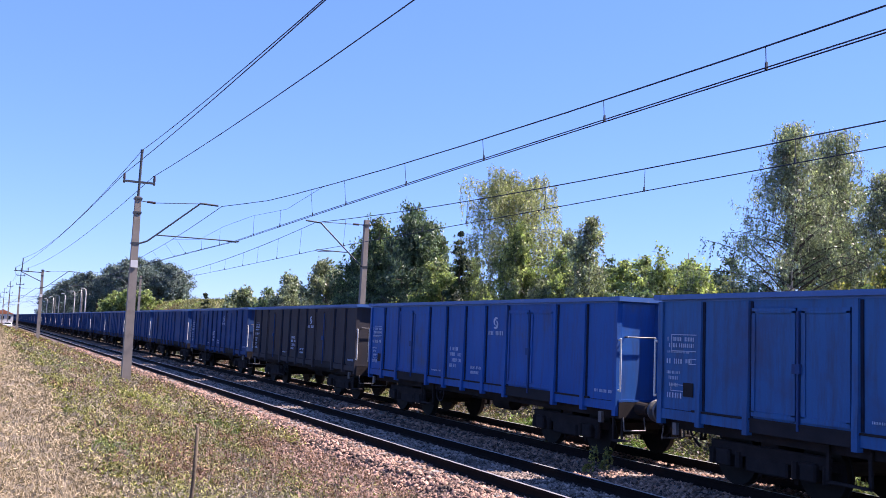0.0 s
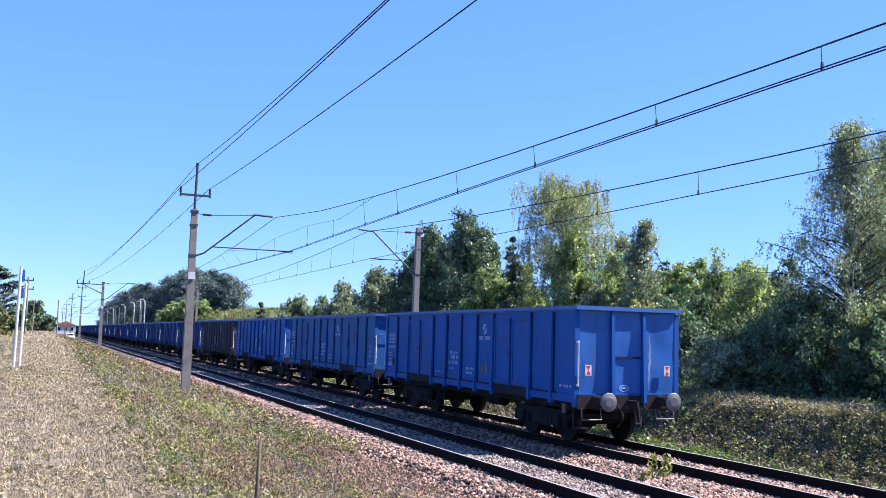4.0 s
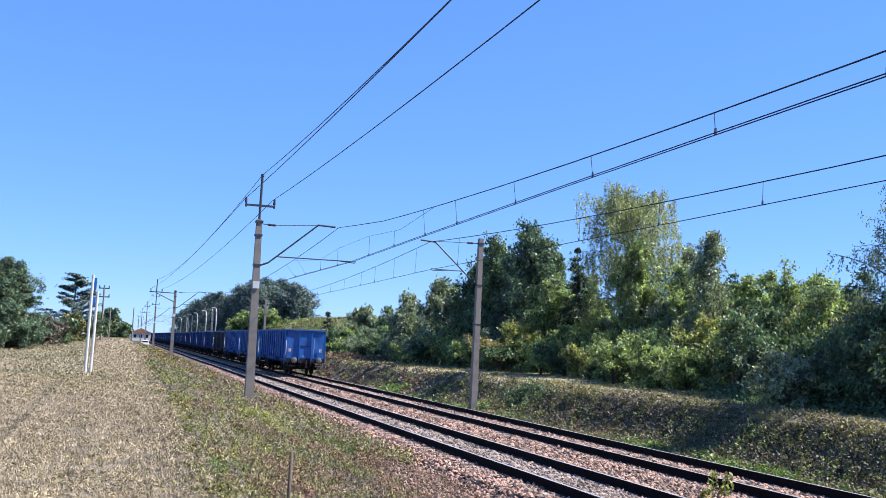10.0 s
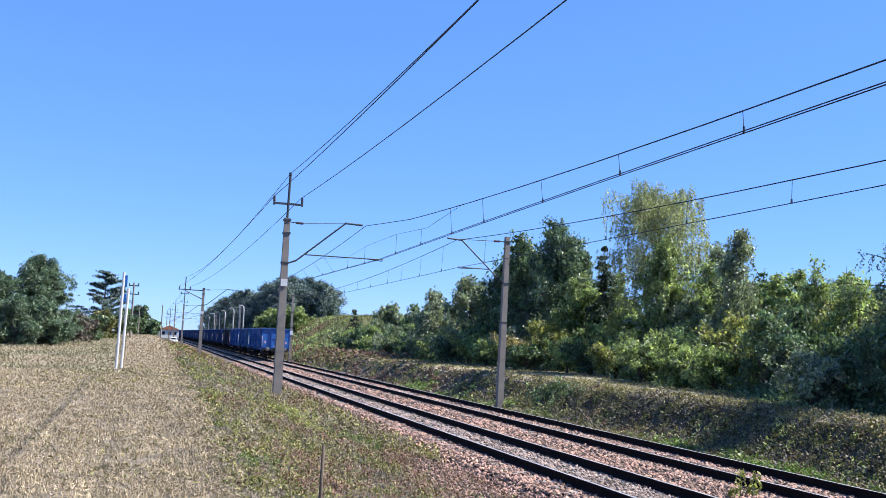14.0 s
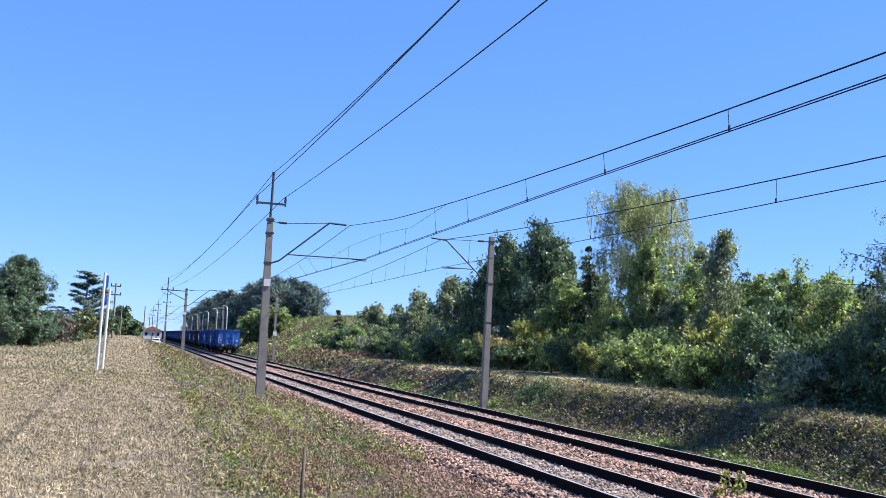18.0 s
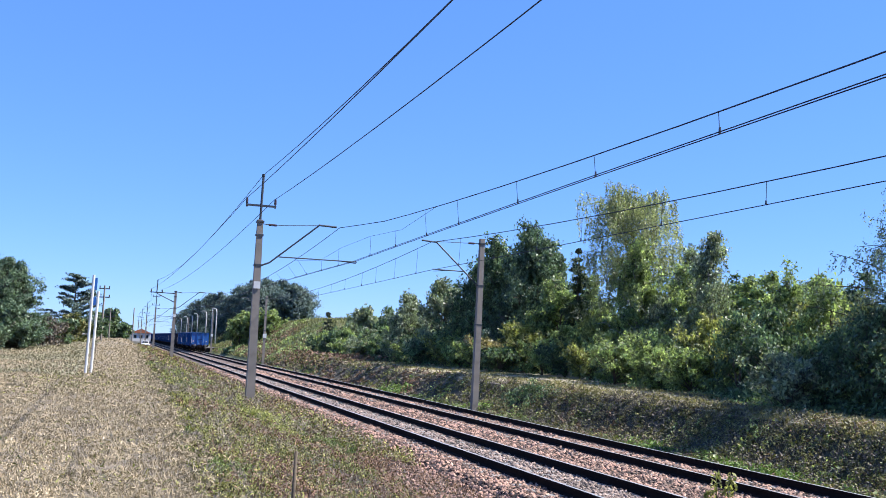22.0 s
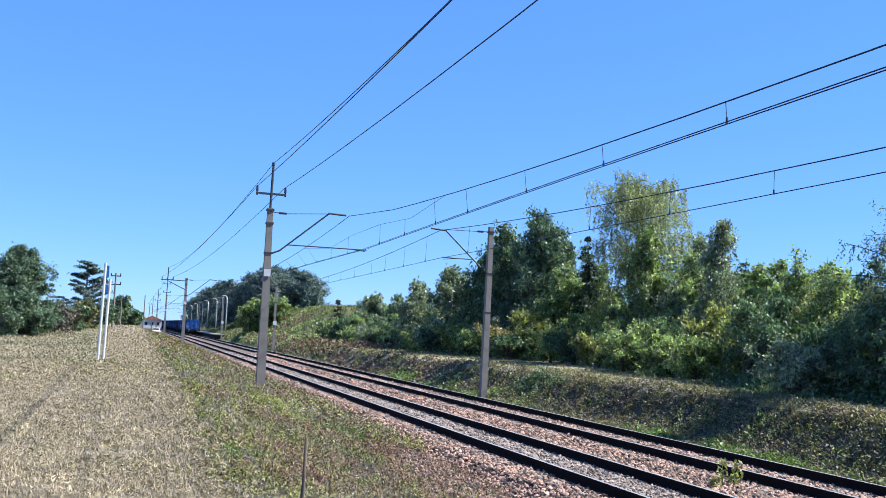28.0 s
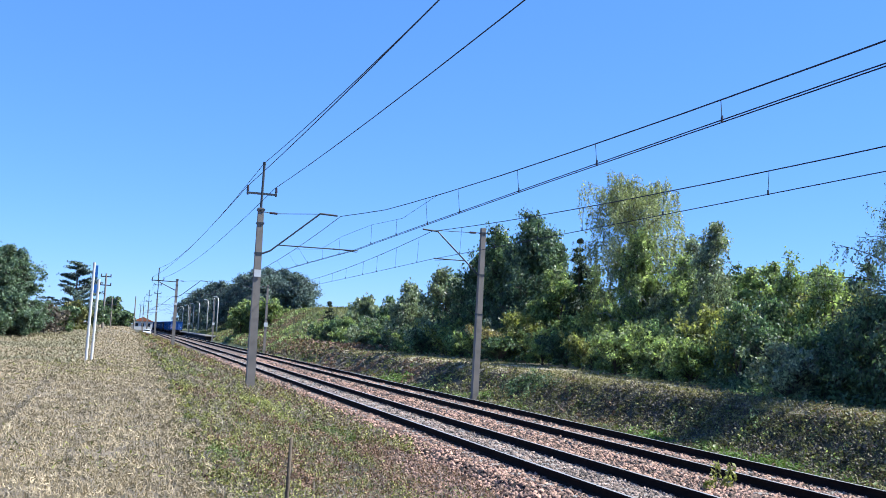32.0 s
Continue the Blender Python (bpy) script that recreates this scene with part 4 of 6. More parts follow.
while len(TRAIN) < 36:
    TRAIN.append(copy_thing(W_OLD, pose(FX, 0, 0)))


# ---- trees and shrubs ----
def leaf_quads(rng, centres, size, droop=0.0, aspect=0.55, middle=None, facing=0.0, kite=False):
    """A leaf at each centre: a small pointed blade or four-cornered kite turned at random, or more or less away from the crown's middle."""
    n = len(centres)
    a = rng.normal(size=(n, 3))
    a[:, 2] -= droop * 1.6
    a /= np.linalg.norm(a, axis=1)[:, None]
    away = rng.normal(size=(n, 3))
    if middle is not None:
        out = np.asarray(centres) - middle
        out /= np.linalg.norm(out, axis=1)[:, None] + 1e-9
        away = away * (1 - facing) + out * facing * 1.7 + np.array([0, 0, 1.0]) * facing
    b = np.cross(a, away)
    b /= np.linalg.norm(b, axis=1)[:, None] + 1e-9
    s = (size * rng.uniform(0.55, 1.45, n))[:, None]
    c = np.asarray(centres)
    if not kite:
        return np.stack([c - a * s * 0.4 - b * s * aspect * 0.52, c - a * s * 0.3 + b * s * aspect * 0.52, c + a * s * 0.6], 1)
    return np.stack([c - a * s * 0.5, c + b * s * aspect * 0.5, c + a * s * 0.5, c - b * s * aspect * 0.5], 1)


def crown_tree(name, label, x, y, h, r, leaf, bark, seed, n=9000, size=0.16, base=0.25, shape="round", weep=0.0, stems=1, limbs=26, fill=0.55, z=None, clump=0.5, trunk=0.0, group="", category="tree", dense=0.36):
    """A tapered trunk, limbs that thin out into twigs, and leaves in clumps along the outer limbs."""
    rng = np.random.default_rng(seed)
    z0 = float(gz(x, y)) if z is None else z
    t = thing(name, pose(x, y, z0), label, category, group)
    paths, tips = [], []
    rt = trunk or 0.012 * h + 0.02
    for s in range(stems):
        off = np.array([rng.uniform(-0.2, 0.2) * r, rng.uniform(-0.3, 0.3) * r, 0]) if stems > 1 else np.zeros(3)
        hh = h * (1 if s == 0 else rng.uniform(0.75, 0.97))
        lean = np.array([rng.normal() * 0.03, rng.normal() * 0.03, 0]) * hh + off
        tr = [(tuple(np.array([0, 0, -0.15]) + off * 0.2), rt)]
        for k in range(1, 9):
            q = k / 8
            w = rng.normal(size=3) * 0.02 * hh * np.array([1, 1, 0.0])
            tr.append((tuple(lean * q + w * q + np.array([0, 0, hh * 0.97 * q])), rt * (1 - q) ** 0.8 + 0.008))
        paths.append(tr)
        tips.append(np.array(tr[-1][0]))
        pts = np.array([p for p, _ in tr])
        for i in range(limbs // stems):
            q = base + (1 - base) * ((i + rng.uniform(0.0, 1.0)) / (limbs // stems)) * 0.97
            zz = q * 8
            j = min(int(zz), 7)
            p0 = pts[j] + (pts[j + 1] - pts[j]) * (zz - j)
            v = (q - base) / (1 - base)
            if shape == "round":
                e = math.sqrt(max(0.03, 1 - (1.9 * v - 0.85) ** 2)) if v < 0.98 else 0.2
            elif shape == "cone":
                e = (1 - v) * 0.95 + 0.06
            elif shape == "egg":
                e = (1 - v ** 1.9) ** 0.75 + 0.05
            elif shape == "spire":
                e = 0.95 * (1 - v) ** 0.75 + 0.07
            elif shape == "tall":
                e = 0.55 * math.sin(math.pi * min(0.97, 0.18 + v * 0.8)) + 0.42 * (1 - v)
            else:
                e = 0.72 + 0.34 * math.sin(3.0 * v) - 0.55 * v ** 4
            L = r * e * rng.uniform(0.72, 1.12)
            az = rng.uniform(0, 2 * math.pi) if shape != "cone" else i * 2.4
            up = {"cone": -0.12, "tall": 0.55, "round": 0.45, "bush": 0.7, "spire": 0.75, "egg": 0.3}[shape]
            d = np.array([math.cos(az), math.sin(az), up + rng.normal() * 0.15])
            d /= np.linalg.norm(d)
            br, rb = [], max(0.01, rt * (1 - q) * 0.55)
            p = p0.copy()
            for k in range(6):
                br.append((tuple(p), rb * (1 - k / 6.5) + 0.004))
                d = d + rng.normal(size=3) * 0.12 + np.array([0, 0, -0.10 * weep])
                d /= np.linalg.norm(d)
                p = p + d * L / 5
            paths.append(br)
            for k in (2, 3, 4, 5):
                tips.append(np.array(br[k][0]) + rng.normal(size=3) * 0.04 * r)
                if k > 2:
                    e2 = np.array(br[k][0])
                    d2 = rng.normal(size=3) + np.array([math.cos(az), math.sin(az), 0.2]) * 0.8
                    d2 /= np.linalg.norm(d2)
                    q2 = e2 + d2 * L * 0.3
                    if h > 6:
                        paths.append([(tuple(e2), rb * 0.35 + 0.004), (tuple((e2 + q2) / 2 + rng.normal(size=3) * 0.03 * r), rb * 0.25 + 0.003), (tuple(q2), 0.003)])
                    tips.append(q2)
    V, F = tube_geo(paths, 5 if h > 6 else 3)
    under(mesh_ob("trunk", V, F, bark, True), t)
    tips = np.array(tips)
    tips = tips[tips[:, 2] > base * h * 0.6]
    keep = rng.permutation(len(tips))[:max(12, int(len(tips) * dense * 0.5))]
    tips = tips[keep]
    rad = clump * r * 0.46 * rng.uniform(0.5, 1.35, len(tips))
    pick = rng.integers(0, len(tips), n)
    d = rng.normal(size=(n, 3))
    d /= np.linalg.norm(d, axis=1)[:, None]
    c = tips[pick] + d * (rad[pick] * rng.random(n) ** 0.45)[:, None] * np.array([1, 1, 0.8])
    loose = rng.random(n) < 0.10
    c[loose] += rng.normal(size=(loose.sum(), 3)) * r * 0.06
    mid = tips[pick] * 0.88 + np.array([0, 0, h * 0.5]) * 0.12 - np.array([0, 0, 0.1])
    if weep:
        hang = rng.random(n) < 0.72
        strand = tips[pick] + rng.normal(size=(len(tips), 7, 3))[pick, rng.integers(0, 7, n)] * r * 0.09
        drop = rng.uniform(0, 1, hang.sum()) ** 1.3 * weep * r * 0.50 * rng.uniform(0.3, 1.3, len(tips))[pick[hang]]
        sway = rng.normal(size=(len(tips), 7, 2))[pick, rng.integers(0, 7, n)][hang] * 0.16
        c[hang] = strand[hang] + rng.normal(size=(hang.sum(), 3)) * (0.075 if weep < 0.9 else 0.05) + np.stack([sway[:, 0] * drop, sway[:, 1] * drop, -drop], 1)
        mid[:] = np.array([0, 0, h * (0.5 + base * 0.4)])
    sizes = np.full(n, size)
    # larger leaves inside the crown, added to block light
    inner = rng.random(n) < (0.15 if not weep else 0.10)
    c[inner] = tips[pick[inner]] * rng.uniform(0.25, 0.8, (inner.sum(), 1)) * np.array([1, 1, 0]) + tips[pick[inner]] * np.array([0, 0, 1.0]) * rng.uniform(0.8, 1.0, (inner.sum(), 1)) + rng.normal(size=(inner.sum(), 3)) * 0.06 * r
    sizes[inner] *= 1.5 if weep < 0.6 else 1.2
    ok = c[:, 2] > 0.05
    under(cards_ob("crown", leaf_quads(rng, c[ok], sizes[ok], 0.8 if weep else 0.0, 0.55, mid[ok], 0.16), leaf), t)
    return t


def weeping_birch(label, x, y, h, r, leaf, seed, limbs=44, strands=4, size=0.085, base=0.3, shape="dome", hang=1.0, per=14, lean=0.0):
    """A birch: limbs that rise, arch over and end in hanging strands of small leaves, with sky between them."""
    rng = np.random.default_rng(seed)
    t = thing("birch_tree", pose(x, y, float(gz(x, y))), label, "tree")
    rt = 0.011 * h + 0.02
    tr = [((0, 0, -0.15), rt)] + [((lean * (k / 9) ** 2 + rng.normal() * 0.012 * k, rng.normal() * 0.012 * k, h * 0.97 * k / 9), rt * (1 - k / 9) ** 0.8 + 0.008) for k in range(1, 10)]
    pts = np.array([p for p, _ in tr])
    paths, C, S = [tr], [], []
    for i in range(limbs):
        q = base + (0.98 - base) * (i + rng.random()) / limbs
        v = (q - base) / (1 - base)
        j = min(int(q * 9), 8)
        p = pts[j] + (pts[j + 1] - pts[j]) * (q * 9 - j)
        e = min(1, 0.6 + 1.3 * v) * math.sqrt(max(0.0, 1 - v ** 2.6)) + 0.12 if shape == "dome" else 1.05 * (1 - v) ** 1.15 + 0.07 if shape == "point" else 0.95 * (1 - v) ** 0.8 + 0.12
        L = r * e * rng.uniform(0.65, 1.15)
        az = i * 2.4 + rng.normal() * 0.35
        d = np.array([math.cos(az), math.sin(az), 0.95 + 0.5 * v])
        d /= np.linalg.norm(d)
        br, rb = [], max(0.010, rt * (1 - q) * 0.35)
        for k in range(7):
            br.append((tuple(p), rb * (1 - k / 7.5) + 0.004))
            d = d + rng.normal(size=3) * 0.10 + np.array([0, 0, -0.17])
            d /= np.linalg.norm(d)
            p = p + d * L / 5.2
        paths.append(br)
        out = np.array([math.cos(az), math.sin(az), 0.0])
        for k in range(7):
            for _ in range(strands if k > 2 else max(2, strands // 2)):
                a0 = np.array(br[k][0]) + rng.normal(size=3) * np.array([0.16, 0.16, 0.08])
                ln = hang * rng.uniform(0.25, 1.0) * (0.5 if k < 3 else 1.0)
                way = np.array([0, 0, -1.0]) + out * rng.uniform(0.0, 0.25) + rng.normal(size=3) * 0.10
                m = max(3, int(per * ln * rng.uniform(0.7, 1.2)))
                f = rng.random((m, 1))
                C.append(a0 + way * ln * f + rng.normal(size=(m, 3)) * (0.035 + 0.03 * (1 - f)))
                S.append(np.full(m, 1.0))
                if rng.random() < 0.3:
                    paths.append([(tuple(a0), 0.006), (tuple(a0 + way * ln), 0.003)])
    c = np.concatenate(C)
    ok = c[:, 2] > 0.1
    V, F = tube_geo(paths[:1], 7)
    under(mesh_ob("trunk", V, F, M_BIRCH, True), t)
    V, F = tube_geo(paths[1:], 4)
    under(mesh_ob("branchwork", V, F, M_BARK, True), t)
    under(cards_ob("crown", leaf_quads(rng, c[ok], size, 0.8, 0.6, np.array([0, 0, h * 0.6]), 0.35), leaf), t)
    return t


def spruce(name, label, x, y, h, r, leaf, seed, n=6000, z=None):
    rng = np.random.default_rng(seed)
    z0 = float(gz(x, y)) if z is None else z
    t = thing(name, pose(x, y, z0), label, "tree")
    paths, C = [[((0, 0, -0.1), 0.02 * h), ((0, 0, h), 0.01)]], []
    for i in range(int(h * 9)):
        q = rng.uniform(0.08, 1.0)
        L = r * (1 - q) ** 0.85 * rng.uniform(0.7, 1.15) + 0.08
        az = rng.uniform(0, 6.28)
        p0 = np.array([0, 0, q * h])
        p1 = p0 + np.array([math.cos(az) * L, math.sin(az) * L, -0.22 * L])
        p2 = p0 + np.array([math.cos(az) * L * 0.5, math.sin(az) * L * 0.5, -0.22 * L])
        paths.append([(tuple(p0), 0.02), (tuple(p2), 0.014), (tuple(p1), 0.004)])
        m = max(6, int(n / (h * 9)))
        s = rng.uniform(0.1, 1.0, m)[:, None]
        C.append(p0 + (p1 - p0) * s + rng.normal(size=(m, 3)) * np.array([0.10, 0.10, 0.06]) * (0.4 + L))
    V, F = tube_geo(paths, 4)
    under(mesh_ob("trunk", V, F, M_BARK), t)
    under(cards_ob("crown", leaf_quads(rng, np.concatenate(C), 0.22, 0.3, 0.35), leaf), t)
    return t


def pine(x, y, h, r, seed, n=5000, z=None, size=0.42, label="dark green pine with a rounded layered crown", base=0.35, flat=0.15, layered=False):
    """A pine: bare lower trunk, flat cushions of needles at the limb ends."""
    rng = np.random.default_rng(seed)
    z0 = float(gz(x, y)) if z is None else z
    t = thing("pine_tree", pose(x, y, z0), label, "tree", "dark pines")
    paths, C = [[((0, 0, -0.2), 0.025 * h), ((rng.normal() * 0.1, 0, h * 0.5), 0.017 * h), ((rng.normal() * 0.2, 0, h * 0.96), 0.02)]], []
    k = 34 if layered else 26
    for i in range(k):
        q = base + (0.98 - base) * i / (k - 1)
        v = (q - base) / (1 - base)
        L = r * (math.sqrt(max(0.05, 1 - (1.5 * v - 0.5) ** 2))) * rng.uniform(0.55, 1.1)
        if layered:
            L = r * (1.05 - 0.85 * v) * rng.uniform(0.6, 1.1)
        az = rng.uniform(0, 6.28)
        p0 = np.array([0, 0, q * h])
        p1 = p0 + np.array([math.cos(az) * L, math.sin(az) * L, (0.35 if layered else 0.12) * L + rng.normal() * 0.1])
        paths.append([(tuple(p0), 0.012 * h * (1 - q) + 0.02), (tuple((p0 + p1) / 2), 0.02), (tuple(p1), 0.01)])
        for s in (0.3, 0.5, 0.7, 0.9) if layered else (0.5, 0.8, 1.0):
            m = n // (k * 3)
            C.append(p0 + (p1 - p0) * s + rng.normal(size=(m, 3)) * np.array([0.17, 0.17, flat]) * (r * (0.34 if layered else 0.75)))
    V, F = tube_geo(paths, 5)
    under(mesh_ob("trunk", V, F, M_BARK), t)
    under(cards_ob("crown", leaf_quads(rng, np.concatenate(C), size, 0.0, 0.5, np.array([0, 0, h * 0.6]), 0.55), L_PINE), t)
    return t


# the birches, the dark tree and the young trees behind the bench
weeping_birch("tall grey-green weeping birch at the edge of the bench", 21.8, 21.0, 8.5, 3.3, L_BIRCH_GREY, 11, 120, 6, 0.068, 0.06, "point", 0.65, 34, 0.1)
weeping_birch("grey-green weeping birch with a broad top beside another", 24.3, 21.6, 8.6, 2.3, L_BIRCH_GREY, 13, 84, 6, 0.068, 0.10, "spire", 0.7, 34, 0.1)
weeping_birch("grey-green weeping birch beside a taller one", 24.0, 19.2, 6.9, 2.4, L_BIRCH_GREY, 12, 84, 6, 0.068, 0.06, "point", 0.65, 32)
weeping_birch("tall yellowing weeping birch rising above the shrubs", 26.0, 44.5, 10.0, 2.95, L_BIRCH, 45, 84, 6, 0.100, 0.36, "dome", 1.25, 28, -0.3)
crown_tree("birch_tree", "green birch in the thicket below a taller one", 25.2, 42.6, 7.4, 2.5, L_SHRUB, M_BIRCH, 30, 15000, 0.15, 0.08, "spire", 0.4, 2, 54, clump=0.36, dense=0.7)
crown_tree("birch_tree", "leafy green birch beside a taller one", 27.9, 42.2, 6.9, 2.2, L_BIRCH_GREY, M_BIRCH, 130, 17000, 0.135, 0.08, "spire", 0.5, 2, 50, clump=0.36, dense=0.7)
crown_tree("alder_tree", "dense dark green broadleaf tree behind the shrubs", 24.6, 64.0, 8.2, 3.2, L_DARK, M_BARK, 14, 30000, 0.19, 0.05, "spire", 0.4, 4, 120, clump=0.25, dense=1.0)
crown_tree("alder_tree", "dark green broadleaf tree with a pointed top", 25.2, 60.5, 9.2, 3.4, L_DARK, M_BARK, 29, 36000, 0.19, 0.05, "spire", 0.4, 4, 130, clump=0.25, dense=1.0)
crown_tree("alder_tree", "dark green broadleaf tree with a leafy side", 25.6, 57.0, 10.0, 3.0, L_MAPLE, M_BARK, 15, 34000, 0.18, 0.05, "spire", 0.4, 3, 130, clump=0.25, dense=1.0)
spruce("spruce_tree", "small dark pointed spruce among the shrubs", 25.4, 50.0, 7.4, 1.5, L_SPRUCE, 16, 8000)
weeping_birch("slender young birch above the shrubs", 25.0, 36.0, 7.2, 1.3, L_BIRCH_GREY, 17, 56, 5, 0.105, 0.15, "spire", 0.6, 32)
crown_tree("young_tree", "slim young broadleaf tree above the shrubs", 25.0, 31.0, 5.3, 1.7, L_SHRUB, M_BARK, 18, 9000, 0.11, 0.15, "spire", 0.25, 3, 42, clump=0.36, dense=0.6)
crown_tree("young_tree", "small young broadleaf tree above the shrubs", 25.4, 29.6, 5.0, 1.3, L_SHRUB, M_BARK, 19, 6500, 0.105, 0.15, "spire", 0.25, 3, 30, clump=0.36, dense=0.6)
crown_tree("young_tree", "light green young willow beyond the shrubs", 23.6, 69.0, 6.9, 2.6, L_BIRCH_GREY, M_BARK, 20, 17000, 0.19, 0.04, "tall", 0.4, 4, 80, clump=0.36, dense=0.6)
crown_tree("young_tree", "light green young willow beyond the shrubs", 21.9, 73.0, 5.6, 2.6, L_BIRCH_GREY, M_BARK, 21, 16000, 0.19, 0.04, "tall", 0.4, 4, 80, clump=0.36, dense=0.6)
crown_tree("young_tree", "round young broadleaf tree by the hillside", 24.0, 96.0, 4.6, 2.6, L_BIRCH_GREY, M_BARK, 22, 9350, 0.23, 0.08, "tall", 0.2, 3, 40, clump=0.36, dense=0.5)
crown_tree("young_tree", "round young broadleaf tree by the hillside", 24.5, 89.0, 4.6, 2.2, L_DARK, M_BARK, 23, 8500, 0.23, 0.08, "tall", 0.2, 3, 40, clump=0.36, dense=0.5)
spruce("spruce_tree", "small spruce on the grassy hillside", 23.0, 110.0, 3.2, 1.1, L_SPRUCE, 24, 2500)

# two trees out of sight behind the birches, added to shade the thicket
crown_tree("alder_tree", "tall dark green tree added behind the birches to shade the thicket", 29.6, 26.0, 8.6, 3.0, L_DARK, M_BARK, 61, 17000, 0.17, 0.08, "tall", 0.3, 2, 60, clump=0.42, dense=0.6)
crown_tree("alder_tree", "tall dark green tree added behind the birches to shade the thicket", 31.0, 18.5, 9.0, 3.4, L_DARK, M_BARK, 62, 17000, 0.17, 0.08, "tall", 0.3, 2, 60, clump=0.42, dense=0.6)

crown_tree("alder_tree", "dark green broadleaf tree at the end of a tall clump", 27.5, 57.0, 8.7, 2.7, L_MAPLE, M_BARK, 63, 26000, 0.19, 0.05, "spire", 0.3, 3, 110, clump=0.28, dense=0.9)
for i, (tx, ty, th, tr, lf) in enumerate(((25.9, 53.5, 6.3, 2.2, L_SHRUB), (27.1, 51.2, 6.4, 2.0, L_SHRUB), (26.2, 40.2, 5.9, 2.0, L_SHRUB), (27.4, 40.0, 5.5, 2.0, L_SHRUB), (27.6, 38.0, 5.2, 1.9, L_DARK), (26.7, 36.0, 4.9, 1.8, L_SHRUB), (26.2, 33.4, 5.1, 1.7, L_SHRUB), (27.3, 32.4, 4.8, 1.7, L_SHRUB), (28.0, 31.0, 4.8, 1.8, L_DARK))):
    crown_tree("young_tree", "green young broadleaf tree closing up the thicket", tx, ty, th, tr, lf, M_BARK, 640 + i, 11000, 0.095 + 0.0012 * ty, 0.10, "egg" if i % 3 else "tall", 0.0, 3, 60, clump=0.36, dense=0.7, group="young trees of the thicket")

# the shrub thicket along the bench
srng = random.Random(7)
SH = [L_SHRUB, L_SHRUB, L_YELLOW, L_YELLOW, L_SHRUB, L_DARK, L_BIRCH_GREY, L_RED]
names = {L_SHRUB: "green leafy shrub in the thicket by the bench", L_YELLOW: "yellow-green leafy shrub in the thicket", L_DARK: "dark green shrub in the thicket", L_RED: "reddish autumn shrub in the thicket", L_BIRCH_GREY: "grey-green shrub in the thicket"}


def shrub(x, y, h, r, leaf, seed, n, size, shape="bush"):
    return crown_tree("shrub", names[leaf], x, y, h, r, leaf, M_BARK, seed, n, size, 0.02, shape, 0.0 if shape == "bush" else 0.15, 3, 36, clump=0.38, dense=0.55, trunk=0.035, group="shrubs of the thicket", category="shrub")


def thicket_edge(y):
    return np.interp(y, (3, 20, 26, 34, 45, 65, 100), (17.9, 18.9, 19.6, 21.0, 21.8, 20.6, 19.9)) + 0.45 * np.sin(y * 0.45)


k = 0
yy = 3.0
while yy < 100:
    step = 2.1 + yy * 0.016
    edge = thicket_edge(yy)
    for row, (dx, hh) in enumerate(((0.2, 1.3), (1.6 if yy > 33 else 0.9, 2.6), (4.3 if yy > 33 else 3.6, 3.7), (8.2, 4.9))):
        if row == 0 and yy < 33 and k % 3:
            k += 1
            continue
        # mostly hidden back row, added to shade the rows before it
        if row == 3 and k % 2:
            k += 1
            continue
        h = hh * srng.uniform(0.75, 1.25) * (0.8 if yy > 75 else 1)
        leaf = SH[srng.randrange(8 if row == 0 else 7)]
        # front rows mostly get the dark leaf in place of shade
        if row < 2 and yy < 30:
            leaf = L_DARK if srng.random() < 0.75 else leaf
        # the row above gets bright leaves in place of sunlight
        if row == 2 and yy < 33:
            leaf = L_YELLOW if srng.random() < 0.5 else L_SHRUB
        if yy > 70:
            leaf = (L_SHRUB, L_DARK, L_BIRCH_GREY)[k % 3]
        n = int((7000 if yy < 30 else 6000 if yy < 55 else 3600) * (0.7 + 0.25 * row))
        shrub(edge + dx + srng.uniform(-0.7, 0.7), yy + srng.uniform(-0.7, 0.7), h, 1.3 + yy * 0.006 + 0.2 * row, leaf, 100 + k, n if row < 3 else 1800, (0.085 + yy * 0.0012) * (1 if row < 3 else 2), "bush" if row < 1 or k % 4 == 0 else "tall" if k % 4 == 1 or yy > 55 else "spire")
        k += 1
    yy += step

shrub(21.2, 18.4, 2.8, 1.5, L_YELLOW, 91, 6500, 0.10)
shrub(21.6, 16.2, 2.9, 1.5, L_YELLOW, 92, 6500, 0.10)

# pine wood on the hill, tallest mid-way: bearings and tops fit the camera's view
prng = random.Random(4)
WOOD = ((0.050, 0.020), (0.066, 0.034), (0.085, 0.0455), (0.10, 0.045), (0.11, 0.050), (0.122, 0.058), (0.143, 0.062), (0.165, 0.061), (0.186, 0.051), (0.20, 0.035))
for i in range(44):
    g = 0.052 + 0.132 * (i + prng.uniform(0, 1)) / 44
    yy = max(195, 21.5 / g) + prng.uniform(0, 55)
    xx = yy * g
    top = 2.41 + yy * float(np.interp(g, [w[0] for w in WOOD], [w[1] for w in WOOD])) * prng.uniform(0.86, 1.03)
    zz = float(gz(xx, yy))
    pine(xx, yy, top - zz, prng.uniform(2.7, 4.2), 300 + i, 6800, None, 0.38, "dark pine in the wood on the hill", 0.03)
for i in range(6):
    crown_tree("shrub", "light green bushy tree before the pine wood", 17.4 + i * 0.8, 152 - i * 1.2 + prng.uniform(-3, 3), 6.0 - 0.5 * abs(i - 1.5) + prng.uniform(-0.6, 0.6), 2.4, L_SHRUB, M_BARK, 400 + i, 5000, 0.34, 0.03, "bush", 0.0, 3, 36, clump=0.5, group="bushes before the wood", category="shrub")
